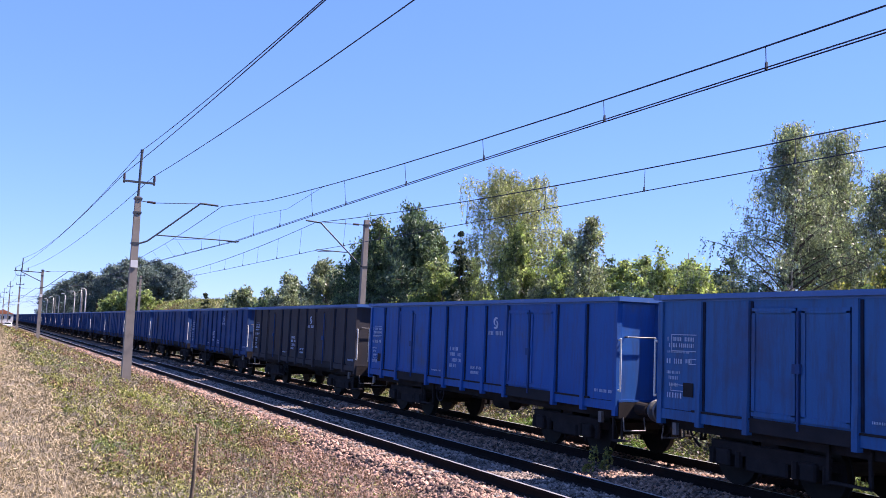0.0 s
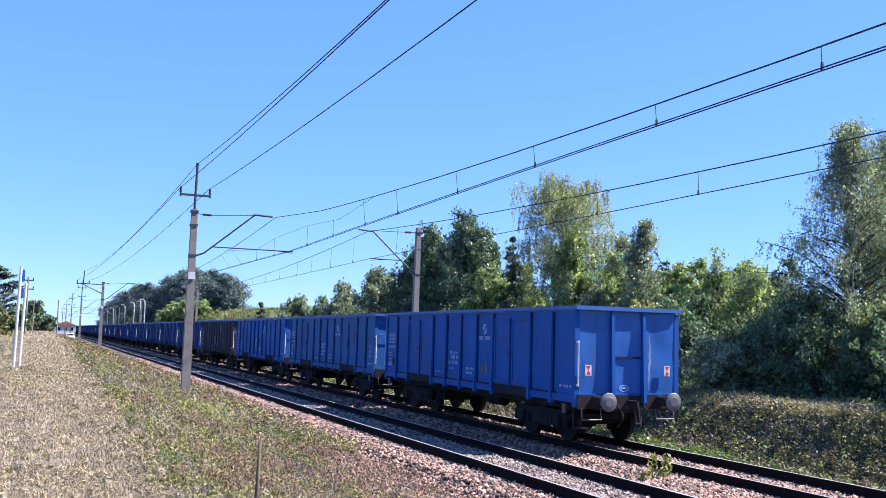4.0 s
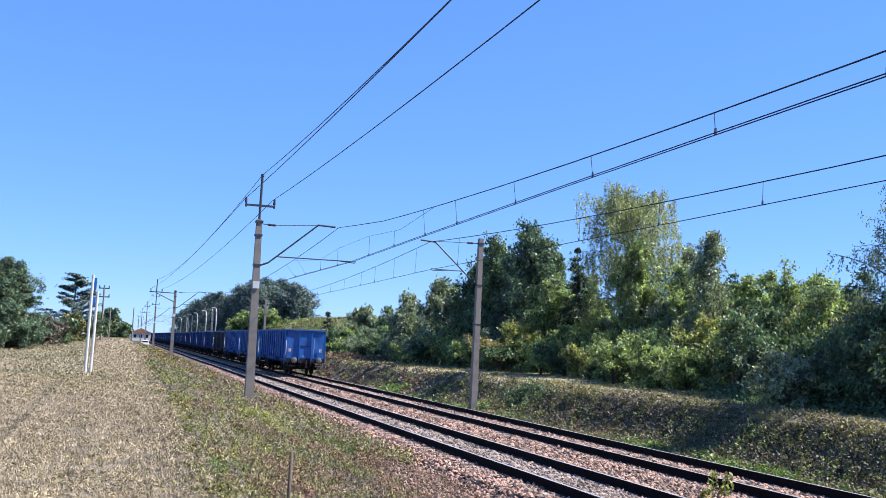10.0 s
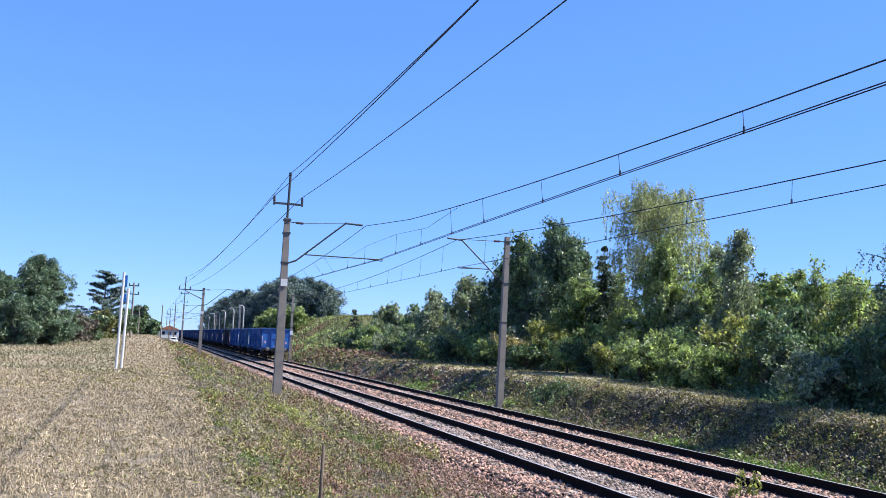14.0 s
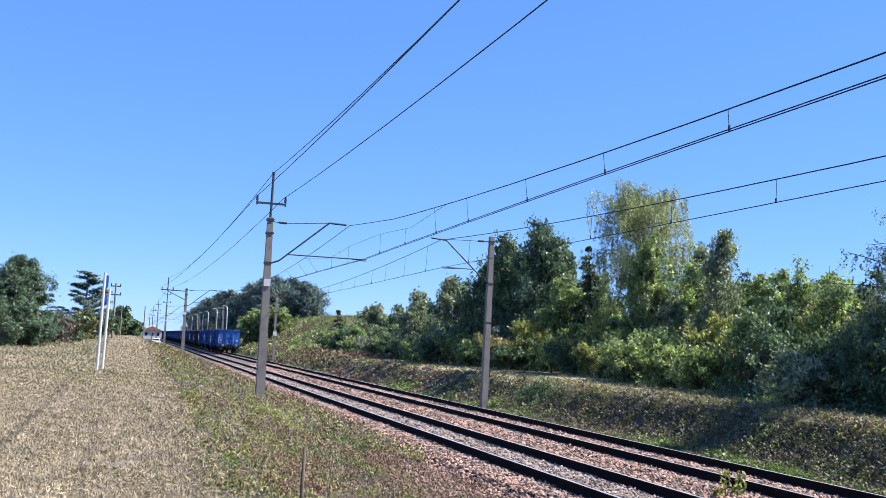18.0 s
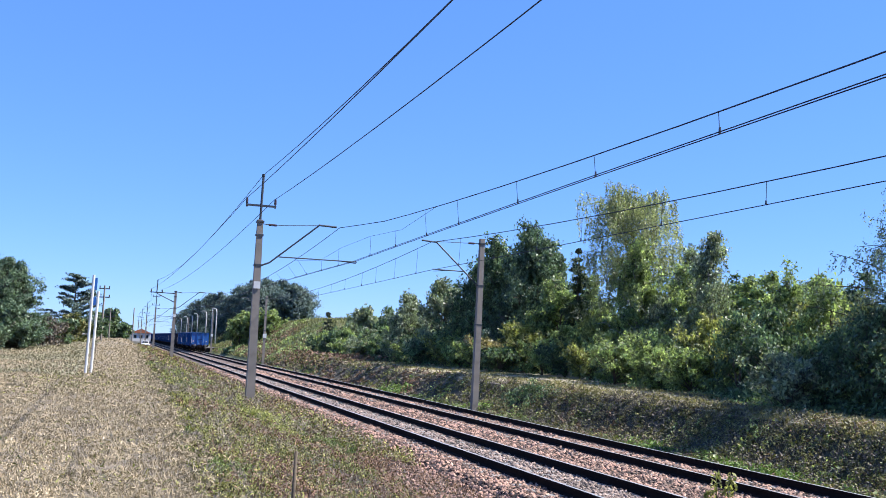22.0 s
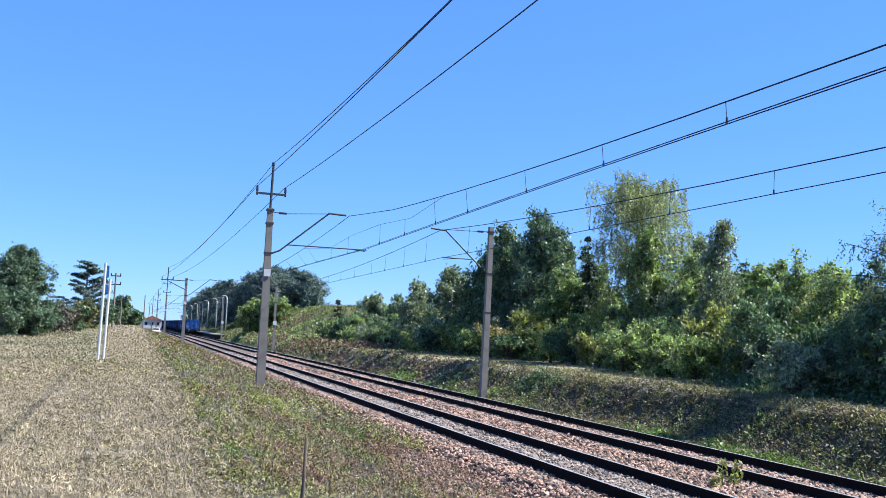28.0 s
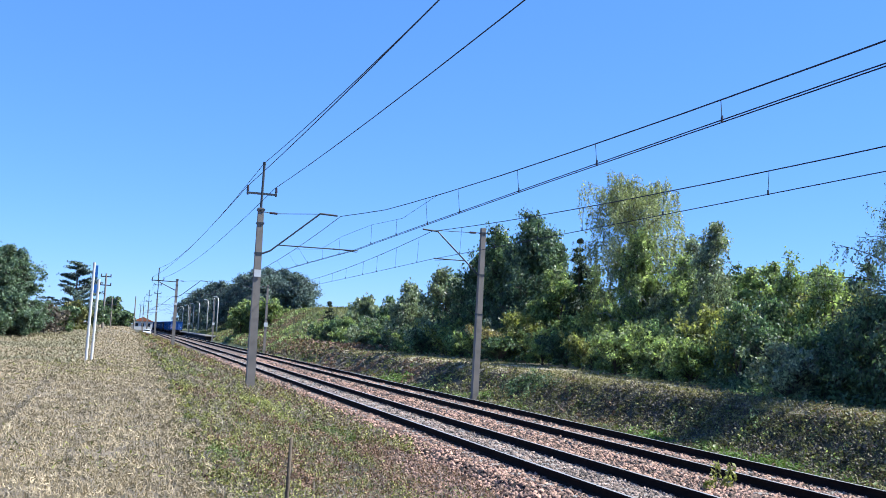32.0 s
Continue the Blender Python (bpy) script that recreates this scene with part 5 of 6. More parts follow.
for i in range(9):
    crown_tree("shrub", "dark green bush at the foot of the hillside", 19.3 + 0.35 * i + prng.uniform(-0.4, 0.4), 100 - 3.2 * i + prng.uniform(-1, 1), 1.6 + 0.2 * i + prng.uniform(-0.3, 0.5), 1.4, (L_DARK, L_SHRUB, L_DARK)[i % 3], M_BARK, 430 + i, 3000, 0.19, 0.03, "bush" if i % 2 else "spire", 0.0, 3, 30, clump=0.45, group="bushes on the hillside", category="shrub")

# trees beyond the field
crown_tree("maple_tree", "dense dark green round-topped tree at the field edge", -8.2, 76.0, 6.7, 2.7, L_MAPLE, M_BARK, 31, 48000, 0.15, 0.02, "egg", 0.0, 1, 130, clump=0.30, dense=1.0)
crown_tree("maple_tree", "dense dark green tree at the field edge", -11.2, 74.0, 5.2, 2.7, L_MAPLE, M_BARK, 32, 32000, 0.15, 0.02, "egg", 0.0, 1, 110, clump=0.30, dense=1.0)
crown_tree("shrub", "green shrub at the foot of the field trees", -9.0, 71.0, 3.0, 2.0, L_MAPLE, M_BARK, 33, 11900, 0.163, 0.03, "bush", 0.0, 3, 33, clump=0.6, category="shrub")
crown_tree("shrub", "green shrub at the foot of the field trees", -7.0, 74.0, 1.7, 1.5, L_MAPLE, M_BARK, 34, 10200, 0.163, 0.03, "bush", 0.0, 3, 33, clump=0.6, category="shrub")
for i, (bx, by_) in enumerate(((-5.9, 80), (-4.8, 86), (-4.2, 95), (-6.0, 100), (-3.4, 108))):
    crown_tree("shrub", "low olive-green hedge bush beside the field", bx, by_, 1.5 + 0.3 * (i % 3), 1.8, (L_BANK, L_DARK, L_BANK_HERB)[i % 3], M_BARK, 35 + i, 2600, 0.26, 0.03, "bush", 0.0, 3, 24, clump=0.6, group="hedge bushes", category="shrub")
pine(-5.2, 110, 7.2, 3.9, 41, 6500, None, 0.26, "spreading pine with layered boughs by the field", 0.10, 0.035, True)
for i, (bx, by_, hh) in enumerate(((-2.9, 172, 5.0), (-1.6, 190, 3.0), (0.2, 200, 2.6), (-4.0, 165, 3.6), (-0.6, 185, 2.2))):
    crown_tree("distant_tree", "distant green bushy tree past the field", bx, by_, hh, 2.0, L_DARK, M_BARK, 50 + i, 2600, 0.5, 0.05, "round", 0.0, 2, 30, clump=0.6, group="distant trees")


# ---- grasses, weeds and ballast stones ----
def wave(x, y, s, p):
    x, y = x + 0.9 / s * np.sin(0.83 * s * y + p), y + 0.7 / s * np.sin(0.61 * s * x + 2 * p)
    return np.sin(x * 1.7 * s + p) * np.sin(y * 1.1 * s + 1.3 * p) + 0.6 * np.sin((x + y) * 2.3 * s + 2 * p) * np.sin((x - y) * 1.9 * s)


def spread(rng, n, x0, x1, y0, y1, power=1.6):
    """Places between y0 and y1, thinning out with the distance."""
    u = rng.random(n)
    e = 1 - power
    y = (y0 ** e + u * (y1 ** e - y0 ** e)) ** (1 / e)
    return rng.uniform(x0, x1, n), y


def blades(rng, x, y, h, w, lean=0.5):
    n = len(x)
    base = np.stack([x, y, gz(x, y) - 0.01], 1)
    az = rng.uniform(0, 6.28, n)
    d = np.stack([np.cos(az), np.sin(az), np.zeros(n)], 1)
    s = np.stack([-np.sin(az), np.cos(az), np.zeros(n)], 1)
    ln = rng.uniform(0.05, lean, n)[:, None]
    tip = base + np.array([0, 0, 1.0]) * h[:, None] * (1 - 0.3 * ln) + d * h[:, None] * ln
    wv = (w * rng.uniform(0.6, 1.3, n))[:, None]
    return np.stack([base - s * wv, base + s * wv, tip], 1)


vr = np.random.default_rng(21)


def field_edge(x, y):
    """Where the mown field gives way to the weeds of the verge."""
    return np.interp(y, (0, 10, 26, 66, 170), (0.95, 1.0, 1.3, 1.4, 2.1)) + 0.14 * wave(0.6 * x, y, 0.8, 1.0)


def stuff(name, quads, material, label, category):
    tagged(cards_ob(name, quads, material), label, category, kind="stuff")


# the field: short dry litter and standing stubble, with greener patches
x, y = spread(vr, 140000, -11, 2.1, 7.5, 85, 1.6)
keep = x < field_edge(x, y) + 0.12 * vr.normal(size=len(x))
x, y = x[keep], y[keep]
stuff("stubble_grass", leaf_quads(vr, np.stack([x, y, gz(x, y) + 0.03 * vr.random(len(x))], 1), 0.013 + 0.0022 * y, 0.0, 0.30, np.stack([x, y, gz(x, y) - 3.0], 1), 0.45), L_STRAW, "short dry straw-coloured mown grass on the field", "grass")
x, y = spread(vr, 150000, -11, 1.9, 7.5, 70, 1.9)
keep = (wave(x, y, 2.6, 0.4) + 0.7 * wave(x, y, 6.1, 0.9) + 0.3 * vr.normal(size=len(x)) > -0.5) & (x < field_edge(x, y) + 0.1 * vr.normal(size=len(x)))
x, y = x[keep], y[keep]
stuff("standing_stubble", blades(vr, x, y, vr.uniform(0.03, 0.085, len(x)) + 0.0006 * y, 0.0042 + 0.00038 * y, 0.7), L_STRAW, "short stalks of dry mown grass standing on the field", "grass")
x, y = spread(vr, 9000, -11, 1.4, 9, 80, 1.5)
keep = wave(x, y, 0.35, 2.0) > 0.35
x, y = x[keep], y[keep]
xb, yb = vr.uniform(-11, 1.2, 9000), vr.uniform(28, 43, 9000)
keep = wave(xb, yb, 0.5, 1.1) + 0.5 * vr.normal(size=len(xb)) > 0.3
x, y = np.concatenate([x, xb[keep]]), np.concatenate([y, yb[keep]])
stuff("field_grass", leaf_quads(vr, np.stack([x, y, gz(x, y) + 0.07 * vr.random(len(x))], 1), 0.035 + 0.0018 * y, 0.0, 0.35), L_WEED, "patches of green grass in the dry field", "grass")

x, y = spread(vr, 50000, -14, 1.9, 28, 95, 0.9)
m = x < field_edge(x, y)
x, y = x[m], y[m]
stuff("far_stubble", leaf_quads(vr, np.stack([x, y, gz(x, y) + 0.02 + 0.03 * vr.random(len(x))], 1), 0.05 + 0.0012 * y, 0.0, 0.4, np.stack([x, y, gz(x, y) - 3.0], 1), 0.92), L_STRAW, "dry mown grass further out on the field", "grass")
x, y = vr.uniform(-16, 1.6, 22000), vr.uniform(75, 200, 22000)
stuff("dry_field_grass", leaf_quads(vr, np.stack([x, y, gz(x, y) + 0.06 * vr.random(len(x))], 1), 0.22, 0.0, 0.4, np.stack([x, y, gz(x, y) - 3.0], 1), 0.92), L_STRAW, "dry straw-coloured grass along the field", "grass")
x, y = vr.uniform(-18, -1.2, 110000), vr.uniform(40, 112, 110000)
m = (x < -1.7 - 0.010 * (y - 44) + 0.3 * wave(x, y, 0.35, 0.8)) & (wave(x, y, 0.16, 1.4) + 0.5 * vr.normal(size=len(x)) > -0.5)
x, y = x[m], y[m]
stuff("meadow_grass", leaf_quads(vr, np.stack([x, y, gz(x, y) + 0.06 + 0.10 * vr.random(len(x))], 1), 0.14, 0.0, 0.4, np.stack([x, y, gz(x, y) - 3.0], 1), 0.85), L_MEADOW, "dull greenish-brown grass on the far part of the field", "grass")


def plants(rng, px, py, rad, hgt, per, size, lift=0.6, aspect=0.5):
    """Low plants: leaves over a small dome each, mostly turned up and outwards. Gives the leaves and the plant each belongs to."""
    n = len(px)
    idx = np.repeat(np.arange(n), per)
    d = rng.normal(size=(len(idx), 3))
    d[:, 2] = np.abs(d[:, 2])
    d /= np.linalg.norm(d, axis=1)[:, None]
    q = rng.random(len(idx))[:, None] ** 0.4
    x, y = px[idx] + d[:, 0] * q[:, 0] * rad[idx], py[idx] + d[:, 1] * q[:, 0] * rad[idx]
    c = np.stack([x, y, gz(x, y) + 0.01 + d[:, 2] * q[:, 0] * hgt[idx]], 1)
    mid = np.stack([px[idx], py[idx], gz(px[idx], py[idx]) - 0.05], 1)
    return leaf_quads(rng, c, size[idx], 0.0, aspect, mid, lift, True), idx


x, y = vr.uniform(-11, 1.2, 26000), vr.uniform(-16, 7.6, 26000)
stuff("field_stubble", leaf_quads(vr, np.stack([x, y, gz(x, y) + 0.03 * vr.random(len(x))], 1), 0.06, 0.0, 0.30, np.stack([x, y, gz(x, y) - 3.0], 1), 0.45), L_STRAW, "dry mown grass lying on the field", "grass")
x, y = vr.uniform(0.9, 6.7, 1500), vr.uniform(-16, 6.6, 1500)
lq, _ = plants(vr, x, y, vr.uniform(0.1, 0.22, 1500), vr.uniform(0.06, 0.3, 1500), 18, np.full(1500, 0.06))
stuff("verge_weeds", lq, L_WEED, "green and yellowish weeds on the verge", "weeds")

# weeds of the verge, plant by plant, in patches of several kinds
def ballast_edge(x, y):
    """How far down the verge the ballast has spilled."""
    return np.interp(y, (8, 14.5, 20.7, 26, 34), (3.3, 4.4, 5.7, 6.9, 7.3)) + 0.25 * wave(x, y, 1.1, 0.6)


x, y = spread(vr, 11500, 0.4, 6.9, 6.5, 130, 1.65)
p = wave(x, y, 0.45, 0.3) + 0.32 * vr.normal(size=len(x))
q = wave(x, y, 0.30, 1.9) + 0.30 * vr.normal(size=len(x))
tall = np.clip((x - 0.7) / 1.4, 0.25, 1) * np.clip((7.3 - x) / 1.6, 0.2, 1)
rad = vr.uniform(0.07, 0.20, len(x)) * (0.9 + 0.010 * y) * (0.6 + 0.4 * tall)
hgt = vr.uniform(0.05, 0.48, len(x)) ** 1.15 * tall * (0.8 + 0.3 * wave(x, y, 0.9, 2.2)).clip(0.35, 1.3) + 0.03
keep = ((x < ballast_edge(x, y) + 0.35 * vr.normal(size=len(x))) | (vr.random(len(x)) < 0.10)) & (x > field_edge(x, y) - 0.25) & ((x < 3.0) | (y > 25) | (vr.random(len(x)) < 0.62))
x, y, p, q, rad, hgt = x[keep], y[keep], p[keep], q[keep], rad[keep], hgt[keep]
edge = x < field_edge(x, y) + 0.05 + 0.2 * wave(x, y, 1.6, 0.3)
left = np.ones(len(x), bool)
for material, sel, nm_, lab in (
        (L_STRAW, edge | (vr.random(len(x)) < 0.05), "dry_grass", "dry straw-coloured grass along the verge"),
        (L_THISTLE, ((p < -0.30) & (q <= 0.7) | (vr.random(len(x)) < 0.14)) & ((x < 3.6) | (y > 25)), "faded_weeds", "faded pinkish-grey flowering weeds on the verge"),
        (L_YELLOW, ((x - 3.4) ** 2 + ((y - 23.6) / 1.6) ** 2 + 0.8 * p < 0.9) | (p > 0.35) & (q > 0.3) & (y > 26), "yellowing_weeds", "bright yellow-green weeds in a patch on the verge"),
        (L_GREEN, (q > 1.0) | ((x - 1.55) ** 2 * 7 + ((y - 13.2) / 1.3) ** 2 + 0.5 * p < 0.6) | ((x - 5.3) ** 2 + ((y - 22.5) / 2.2) ** 2 + 0.4 * p < 0.6), "fresh_weeds", "fresh green weeds on the verge"),
        (L_WEED_RED, (p > 0.5) & (q < 0.5) | ((x - 4.5) ** 2 + (y - 35.5) ** 2 < 5) | (x > 4.5) & (q < 0.35) | (vr.random(len(x)) < 0.08), "reddish_weeds", "reddish-brown autumn weeds on the verge"),
        (L_BANK_HERB, (x > 2.6) & (y < 26) & (p < 0.25), "dull_weeds", "dull olive weeds on the verge slope"),
        (L_WEED, left, "green_weeds", "low green and yellowish weeds on the verge")):
    s = sel & left
    left = left & ~s
    thin = material is L_STRAW or material is L_THISTLE
    lq, _ = plants(vr, x[s], y[s], rad[s], hgt[s], 32, (0.022 + 0.0021 * y[s]) * (1.2 if thin else 1.0), 0.35 if thin else 0.5, 0.20 if thin else 0.34)
    stuff(nm_, lq, material, lab, "weeds")
x, y = spread(vr, 2400, 5.3, 7.05, 21, 120, 1.5)
q = vr.random(len(x))
for material, a, b, nm_, lab in ((L_WEED, 0, 0.4, "trackside_weeds", "olive weeds growing up to the ballast"), (L_THISTLE, 0.4, 0.7, "faded_trackside_weeds", "faded tall weeds growing up to the ballast"), (L_WEED_RED, 0.7, 1.0, "reddish_trackside_weeds", "reddish tall weeds growing up to the ballast")):
    m = (q >= a) & (q < b)
    lq, _ = plants(vr, x[m], y[m], vr.uniform(0.12, 0.28, m.sum()), vr.uniform(0.15, 0.5, m.sum()), 24, 0.03 + 0.0020 * y[m], 0.45, 0.4)
    stuff(nm_, lq, material, lab, "weeds")
# tufts of mown straw with dark gaps between them
x, y = spread(vr, 14000, -11, 2.1, 6.5, 40, 1.7)
keep = (x < field_edge(x, y)) & (wave(x, y, 1.9, 0.7) + 0.6 * vr.normal(size=len(x)) > -0.4)
x, y = x[keep], y[keep]
lq, _ = plants(vr, x, y, vr.uniform(0.05, 0.11, len(x)) * (1 + 0.015 * y), vr.uniform(0.04, 0.10, len(x)), 12, 0.045 + 0.0020 * y, 0.3, 0.17)
stuff("straw_tufts", lq, L_STRAW, "tufts of dry mown grass on the field", "grass")
x, y = spread(vr, 2600, 1.6, 6.2, 8.5, 60, 1.6)
s = wave(x, y, 0.7, 5.0) > 0.2
x, y = x[s], y[s]
stuff("tall_stalks", blades(vr, x, y, vr.uniform(0.2, 0.45, len(x)), 0.0015 + 0.00025 * y, 0.6), L_THISTLE, "thin dry stalks standing in the weeds", "weeds")

x, y = vr.uniform(3.2, 6.9, 2600), vr.uniform(85, 210, 2600)
for material, a, b, nm_, lab in ((L_WEED, 0, 1200, "verge_herbs", "green weeds growing along the verge"), (L_WEED_RED, 1200, 2600, "autumn_weeds", "reddish-brown weeds growing along the verge")):
    lq, _ = plants(vr, x[a:b], y[a:b], vr.uniform(0.3, 0.6, b - a), vr.uniform(0.15, 0.5, b - a), 10, np.full(b - a, 0.28))
    stuff(nm_, lq, material, lab, "weeds")
# the ditch, its bank and the bench
x, y = spread(vr, 4000, 14.1, 17.0, 10, 120, 1.5)
q = wave(x, y, 0.5, 0.9) + 0.5 * vr.normal(size=len(x)) - np.where(y > 48, 0.9, 0.0)
rad = vr.uniform(0.10, 0.24, len(x)) * (0.9 + 0.008 * y)
hgt = vr.uniform(0.05, 0.30, len(x))
left = np.ones(len(x), bool)
for material, sel, nm_, lab in (
        (L_GREEN, (x < 15.1) & (q > 0.1), "ditch_weeds", "fresh green weeds along the ditch"),
        (L_WEED_RED, (q < -1.4), "reddish_bank_weeds", "reddish-brown dry weeds on the ditch bank"),
        (L_BANK, (q < -0.4), "bank_weeds", "faded dry weeds on the ditch bank"),
        (L_BANK_HERB, (q < 0.2) & (x < 16.5), "bank_herbs", "yellow-green herbs on the ditch bank"),
        (L_GRASS, (q < 0.8) | (x > 16.4), "bank_grass", "dry yellowish grass on the ditch bank"),
        (L_SHRUB, left, "bank_plants", "low green plants on the ditch bank")):
    s = sel & left
    left = left & ~s
    lq, _ = plants(vr, x[s], y[s], rad[s], hgt[s], 16, 0.045 + 0.0019 * y[s])
    stuff(nm_, lq, material, lab, "weeds")
spots = ((14.55, 24.0, 0.5, 1.5, 60), (14.5, 18.6, 0.45, 2.6, 120), (14.4, 20.8, 0.4, 1.2, 40), (14.9, 38.6, 0.4, 0.9, 60), (15.0, 52.0, 0.7, 2.5, 70))
a = np.concatenate([vr.normal(cx, rx * 0.5, m) for cx, cy, rx, ry, m in spots])
b = np.concatenate([vr.normal(cy, ry * 0.5, m) for cx, cy, rx, ry, m in spots])
a = np.clip(a, 14.15, 16.2)
lq, _ = plants(vr, a, b, vr.uniform(0.10, 0.24, len(a)), vr.uniform(0.10, 0.34, len(a)), 22, 0.05 + 0.0018 * b, 0.4, 0.5)
stuff("fresh_ditch_weeds", lq, L_FRESH, "bright green fresh weeds along the ditch by the track", "weeds")
a, b = vr.normal(16.1, 0.30, 110), vr.normal(36.4, 1.1, 110)
lq, _ = plants(vr, a, b, vr.uniform(0.12, 0.28, len(a)), vr.uniform(0.15, 0.42, len(a)), 26, np.full(len(a), 0.09), 0.3, 0.5)
stuff("creeping_bramble", lq, L_DARK, "low dark green bramble creeping over the bank edge", "weeds")
# dark-leaved weeds paint the shade along the thicket's foot
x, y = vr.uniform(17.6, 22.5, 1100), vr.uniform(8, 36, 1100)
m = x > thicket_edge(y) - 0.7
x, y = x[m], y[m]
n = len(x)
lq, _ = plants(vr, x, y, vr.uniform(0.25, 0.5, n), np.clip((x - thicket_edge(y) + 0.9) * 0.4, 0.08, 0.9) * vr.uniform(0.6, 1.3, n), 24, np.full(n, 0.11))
stuff("shaded_weeds", lq, L_DARK, "weeds at the foot of the thicket in a dark leaf for its shade", "weeds")
x, y = vr.uniform(14.4, 17.3, 2600), vr.uniform(14, 40, 2600)
q = wave(x, y, 0.8, 0.2) + 0.5 * vr.normal(size=len(x))
for material, s, nm_, lab in ((L_BANK, q < -0.3, "low_bank_weeds", "low faded weeds covering the ditch bank"), (L_GRASS, (q >= -0.3) & (q < 0.8), "low_bank_grass", "low dry grass covering the ditch bank"), (L_WEED_RED, q >= 0.8, "low_reddish_weeds", "low reddish weeds covering the ditch bank")):
    m = int(s.sum())
    lq, _ = plants(vr, x[s], y[s], vr.uniform(0.12, 0.26, m), vr.uniform(0.08, 0.26, m), 16, np.full(m, 0.062))
    stuff(nm_, lq, material, lab, "weeds")
# both halves use the dark leaf so the thicket's foot looks shaded
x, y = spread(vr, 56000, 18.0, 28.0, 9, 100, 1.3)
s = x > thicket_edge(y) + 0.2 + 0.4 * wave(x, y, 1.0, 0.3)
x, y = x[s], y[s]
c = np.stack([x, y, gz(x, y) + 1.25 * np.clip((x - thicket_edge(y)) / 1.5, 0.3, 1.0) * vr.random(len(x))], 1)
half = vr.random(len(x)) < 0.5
stuff("undergrowth", leaf_quads(vr, c[half], 0.12 + 0.0018 * y[half]), L_DARK, "leafy undergrowth at the foot of the shrubs, coloured dark for their shade", "undergrowth")
stuff("dark_undergrowth", leaf_quads(vr, c[~half], 0.12 + 0.0018 * y[~half]), L_DARK, "leafy undergrowth among the shrubs, coloured dark for their shade", "undergrowth")
x, y = spread(vr, 36000, 15.9, 21.5, 11, 110, 1.5)
s = x < thicket_edge(y) - 0.2
x, y = x[s], y[s]
stuff("bench_grass", leaf_quads(vr, np.stack([x, y, gz(x, y) + 0.07 * vr.random(len(x))], 1), 0.035 + 0.0018 * y, 0.0, 0.35), L_GRASS, "short yellowish grass on the flat bench", "grass")
x, y = vr.uniform(15.3, 40, 60000), vr.uniform(78, 230, 60000)
stuff("hill_grass", blades(vr, x, y, vr.uniform(0.2, 0.55, len(x)), np.full(len(x), 0.045), 0.8), L_BANK_HERB, "tall yellow-green grass on the hillside", "grass")
x, y = vr.uniform(15.5, 36, 12000), vr.uniform(80, 165, 12000)
s = wave(x, y, 0.15, 2.0) > 0.1
c = np.stack([x[s], y[s], gz(x[s], y[s]) + 0.6 * vr.random(s.sum())], 1)
stuff("hill_weeds", leaf_quads(vr, c, 0.34), L_SHRUB, "green weeds on the hillside", "weeds")
x, y = vr.uniform(15.5, 24, 8000), vr.uniform(70, 170, 8000)
s = wave(x, y, 0.22, 0.7) > -0.1
c = np.stack([x[s], y[s], gz(x[s], y[s]) + 0.5 * vr.random(s.sum())], 1)
stuff("reddish_hill_weeds", leaf_quads(vr, c, 0.28), L_WEED_RED, "reddish-brown weeds at the foot of the hillside", "weeds")


def stones(name, x, y, z, size, material, label):
    """Loose angular stones joined into one mesh: six faces each."""
    n = len(x)
    unit = np.array([(1, 0, 0), (-1, 0, 0), (0, 1, 0), (0, -1, 0), (0, 0, 1), (0, 0, -1)], float)
    v = unit[None] * vr.uniform(0.6, 1.25, (n, 6, 1)) + vr.normal(size=(n, 6, 3)) * 0.16
    a = vr.uniform(0, 6.28, n)
    ca, sa = np.cos(a), np.sin(a)
    v = np.stack([v[..., 0] * ca[:, None] - v[..., 1] * sa[:, None], v[..., 0] * sa[:, None] + v[..., 1] * ca[:, None], v[..., 2] * 0.75], 2)
    tl = vr.uniform(-0.6, 0.6, n)[:, None]
    v[..., 2] += v[..., 0] * tl
    v = v * size[:, None, None] + np.stack([x, y, z], 1)[:, None]
    tri = np.array([(4, 0, 2), (4, 2, 1), (4, 1, 3), (4, 3, 0), (5, 3, 1), (5, 1, 2)], np.int32)
    f = (tri[None] + (np.arange(n, dtype=np.int32) * 6)[:, None, None]).reshape(-1)
    me = bpy.data.meshes.new(name)
    me.vertices.add(n * 6)
    me.vertices.foreach_set("co", v.astype(np.float32).ravel())
    me.loops.add(len(f))
    me.loops.foreach_set("vertex_index", f)
    me.polygons.add(n * 6)
    me.polygons.foreach_set("loop_start", np.arange(0, n * 18, 3, dtype=np.int32))
    me.polygons.foreach_set("loop_total", np.full(n * 6, 3, dtype=np.int32))
    me.materials.append(material)
    me.update(calc_edges=True)
    tagged(new(name, me), label, "gravel", kind="stuff")


BEDX, BEDZ = [b[0] for b in bed], [b[1] for b in bed]
x, y = spread(vr, 84000, 6.0, 14.2, 10, 90, 1.8)
x, y = np.concatenate([x, vr.uniform(6.0, 14.2, 12000)]), np.concatenate([y, vr.uniform(-14, 10, 12000)])
z = np.interp(x, BEDX, BEDZ)
off = np.min(np.abs(x[:, None] - np.array([NX - 0.7525, NX + 0.7525, FX - 0.7525, FX + 0.7525])), 1)
ok = (off > 0.10) & ~((x < 6.5) & (vr.random(len(x)) < 0.5))
x, y, z = x[ok], y[ok], z[ok]
sz = vr.uniform(0.022, 0.054, len(x)) * (0.85 + np.clip(y, 8, 999) * 0.014)
grey = np.abs(x - NX) < 0.72
